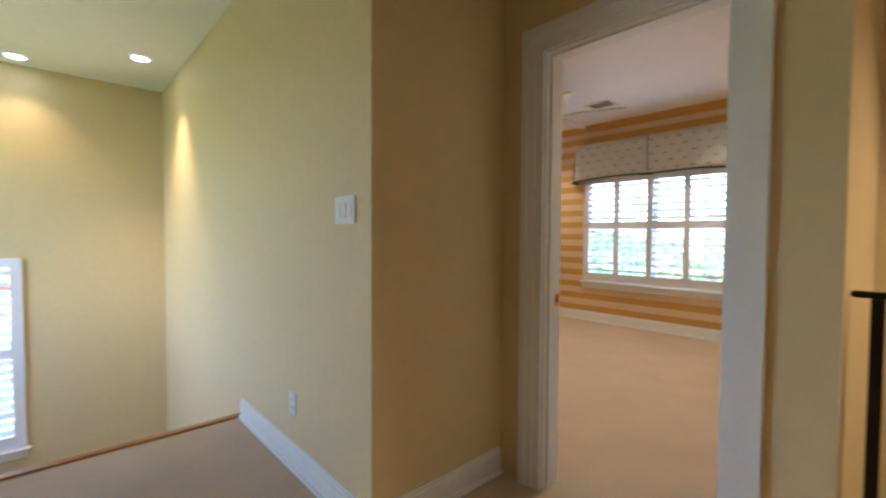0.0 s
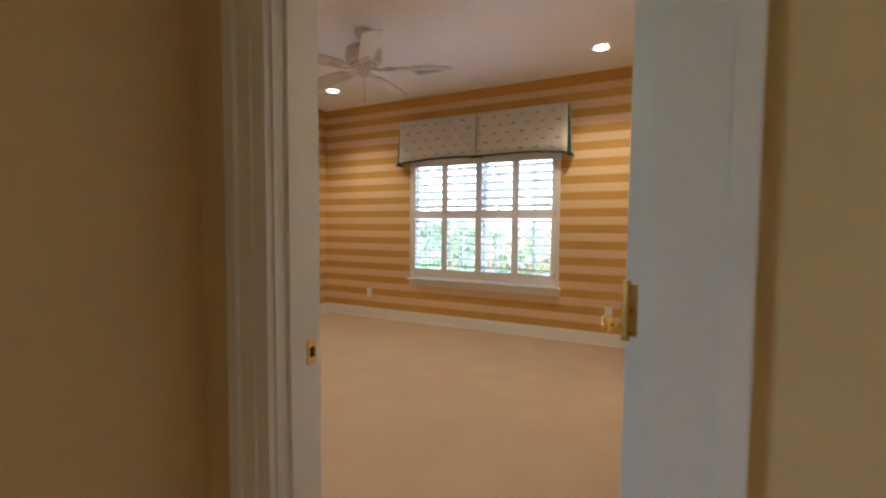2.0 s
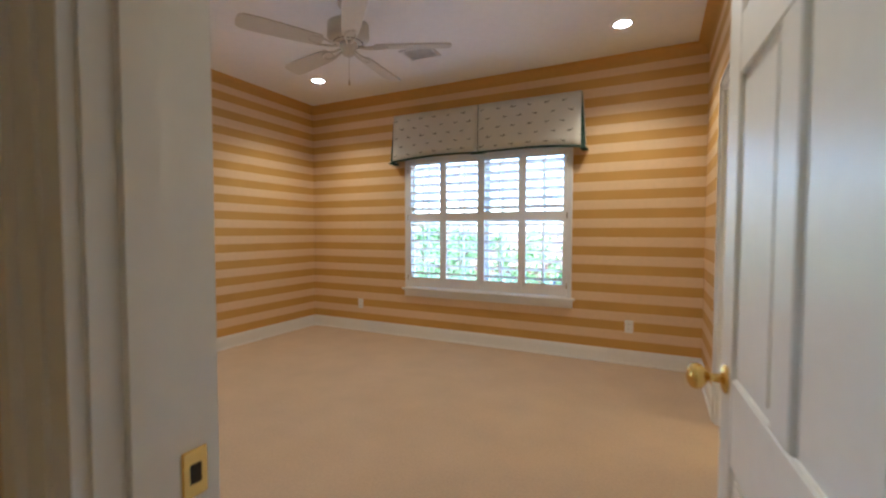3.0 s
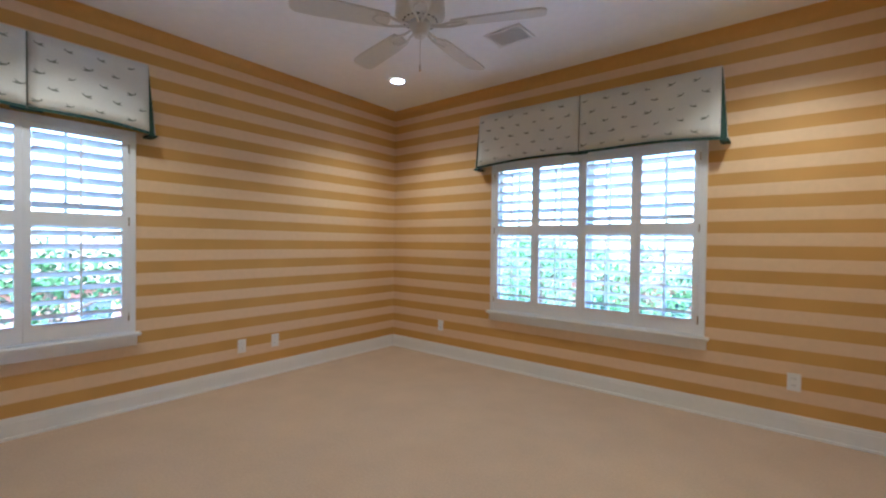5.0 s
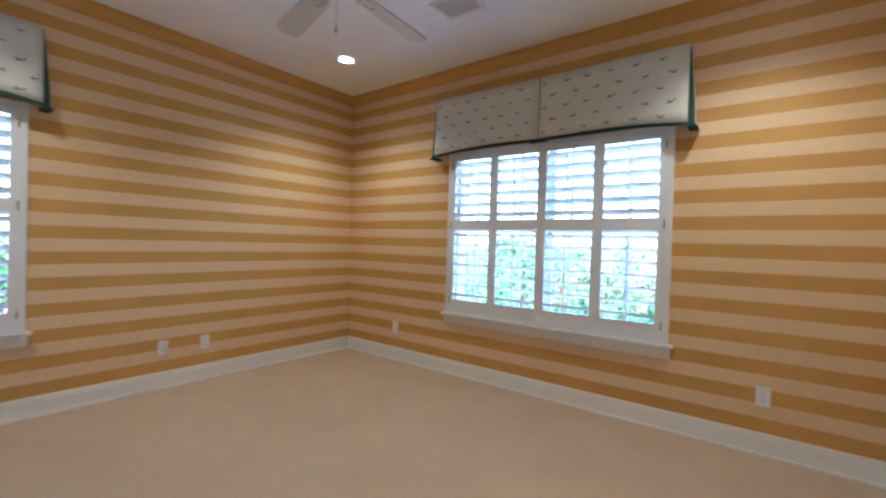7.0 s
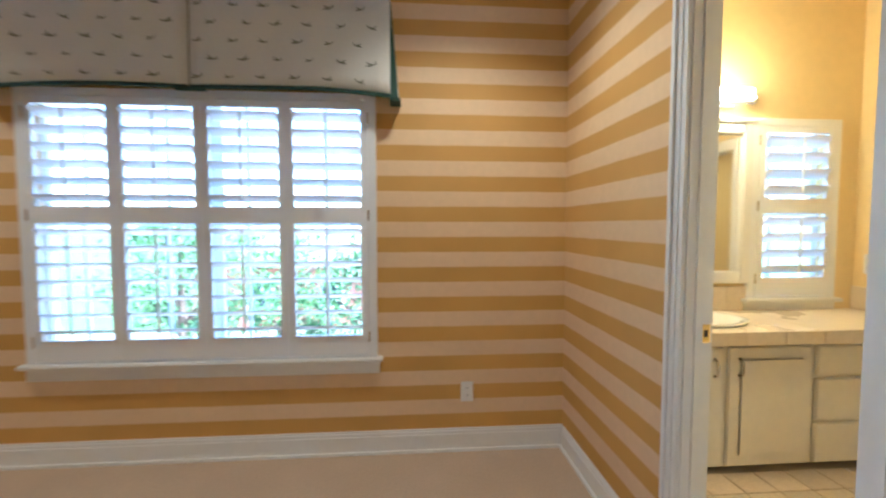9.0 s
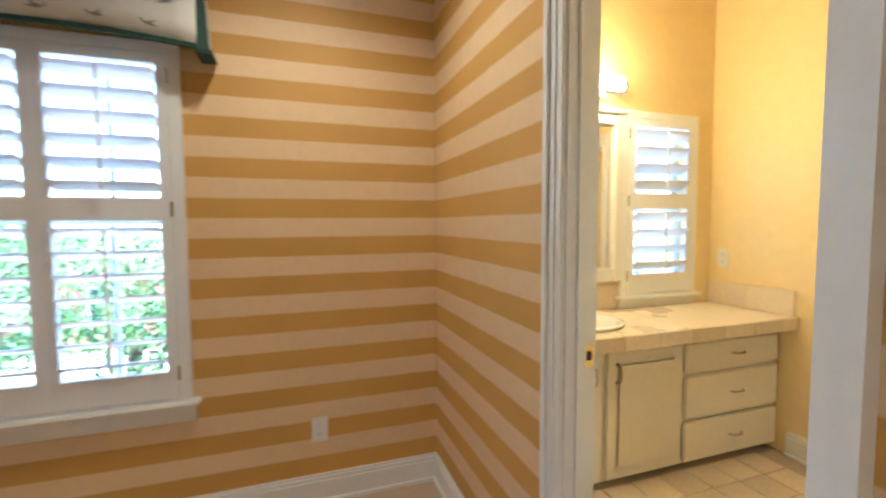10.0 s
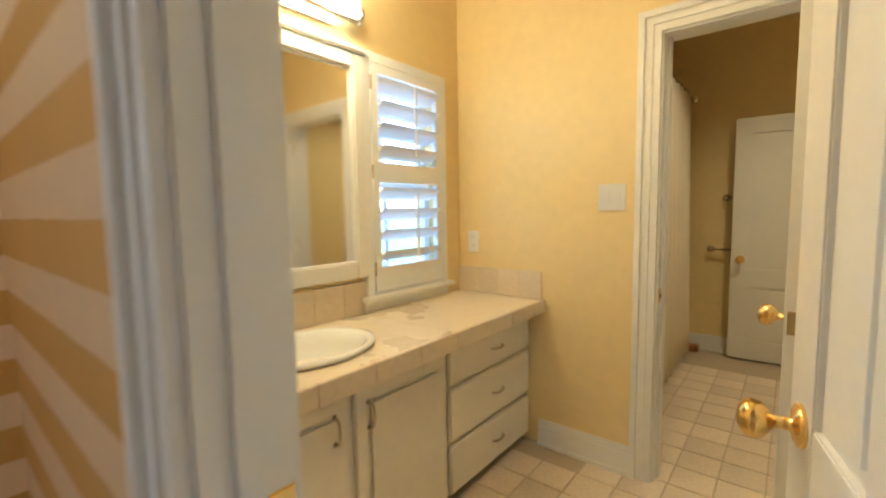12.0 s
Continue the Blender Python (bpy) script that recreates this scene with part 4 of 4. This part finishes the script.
towel_bar(-0.95, -1.50, 0.90, "nickel towel bar on the yellow wall")
towel_bar(-1.046, -1.50, 1.315, "nickel towel bar mounted above another")
# Plain block for an unidentified brown spot on the floor.
stop = thing("brown_block", "small brown block at the curtain's foot", "block")
part("block", boxes((8.17, 8.26, -0.90, -0.82, FB, FB + 0.05)), M_WOODN, stop, bevel=0.006)

# ---- outdoors ----
structure("ground", boxes((-400, 400, -400, 400, -3.4, -3.2)), M_GRASS, "green lawn round the house", category="ground")

structure("driveway", boxes((-14, 12, 2.5, 16, -3.2, -3.17)), M_PAVE, "pale concrete driveway beside the lawn", category="pavement")
structure("side_path", boxes((-15.4, -3.0, -9, 2.4, -3.2, -3.17)), M_PAVE, "pale concrete yard beside the house", category="pavement")


def tree(x, y, h, seed, spread):
    rnd = random.Random(seed)
    t = thing("tree", "leafy green tree beyond the window", "tree", "garden trees", pose(x, y, -3.2))
    bm = bmesh.new()
    lathe(bm, [(0.20, 0), (0.15, h * 0.2), (0.11, h * 0.5), (0.05, h * 0.85)], n=10)
    for k in range(9):
        a, z = rnd.uniform(0, 6.28), h * rnd.uniform(0.3, 0.7)
        r = spread * rnd.uniform(0.5, 0.9)
        tube(bm, [(0, 0, z), (r * 0.5 * math.cos(a), r * 0.5 * math.sin(a), z + h * 0.10), (r * math.cos(a), r * math.sin(a), z + h * 0.18)], 0.035, 6)
    part("trunk", bm, M_BARK, t)
    verts, faces = [], []
    for k in range(44):
        a, b = rnd.uniform(0, 6.28), rnd.uniform(-1, 1)
        r = spread * rnd.uniform(0.35, 1.0)
        cc = Vector((r * math.cos(a) * math.sqrt(1 - b * b * 0.8), r * math.sin(a) * math.sqrt(1 - b * b * 0.8), h * 0.62 + b * h * 0.36))
        for q in range(70):
            p = cc + Vector((rnd.gauss(0, 0.28), rnd.gauss(0, 0.28), rnd.gauss(0, 0.24)))
            u = Vector((rnd.gauss(0, 1), rnd.gauss(0, 1), rnd.gauss(0, 1))).normalized() * rnd.uniform(0.05, 0.10)
            w = u.orthogonal().normalized() * 0.045
            i = len(verts)
            verts += [p - u, p + w, p + u, p - w]
            faces.append((i, i + 1, i + 2, i + 3))
    me = bpy.data.meshes.new("crown")
    me.from_pydata(verts, [], faces)
    me.materials.append(M_LEAF)
    c = new("crown", me)
    c.parent = t


for x, y, h, s, sp in ((0.0, 9.5, 5.0, 1, 1.7), (2.6, 8.5, 4.7, 2, 1.6), (4.9, 9.2, 5.3, 3, 1.7), (-3.2, 10.5, 5.4, 4, 1.9), (7.0, 7.5, 5.2, 5, 1.6), (-8.5, -1.8, 4.8, 6, 1.7), (-8.0, 1.6, 5.2, 7, 1.8), (-9.5, -5.0, 4.6, 8, 1.6)):
    tree(x, y, h - 0.7, s, sp)


def house(m, w, d, h, label):
    e = thing("house", label, "house", "neighbouring houses", m)
    part("wall", boxes((-w / 2, w / 2, -d / 2, d / 2, 0, h)), M_BRICK, e, "red brick wall")
    bm = bmesh.new()
    a = [bm.verts.new(p) for p in ((-w / 2 - 0.4, -d / 2 - 0.4, h), (w / 2 + 0.4, -d / 2 - 0.4, h), (w / 2 + 0.4, d / 2 + 0.4, h), (-w / 2 - 0.4, d / 2 + 0.4, h), (-w / 2 + 1.5, 0, h + 1.6), (w / 2 - 1.5, 0, h + 1.6))]
    for f in ((0, 1, 5, 4), (2, 3, 4, 5), (1, 2, 5), (3, 0, 4), (3, 2, 1, 0)):
        bm.faces.new([a[i] for i in f])
    part("roof", bm, M_ROOF, e, "brown shingle roof")
    for k in range(int(w // 3)):
        x = -w / 2 + 1.5 + k * 3
        wi = part("window", boxes((x - 0.55, x + 0.55, -d / 2 - 0.05, -d / 2 + 0.02, 0.9, 2.3)), M_TRIM, e, "white framed window")
        part("pane", boxes((x - 0.46, x + 0.46, -d / 2 - 0.06, -d / 2 - 0.05, 1.0, 2.2)), M_PANE, wi)


house(pose(3.5, 20, -3.2), 16, 7, 2.7, "red brick house with a brown shingle roof")
house(pose(-19, -2, -3.2, 0, 0, 90), 16, 7, 2.7, "red brick house beyond the garden trees")

# ---- bathroom floor tiles ----
TILE = 0.168
tile_me = done(boxes((-TILE / 2 + 0.003, TILE / 2 - 0.003, -TILE / 2 + 0.003, TILE / 2 - 0.003, -0.008, 0.0)), "floor_tile", M_TILE, 0.002)
tile_xy = []
for i in range(22):
    for j in range(15):
        x, y = 4.475 + TILE / 2 + i * TILE, -0.42 - TILE / 2 - j * TILE
        if y - TILE / 2 > -2.42 and x + TILE / 2 < 7.99 and (y < -0.80 or x < 6.0):
            tile_xy.append((x, y))
for x, y in sorted(tile_xy, key=lambda p: p[0] - p[1] * 0.3)[:296]:
    ob = new("floor_tile", tile_me)
    ob.location = (x, y, FB)
    ob.parent = bath_floor
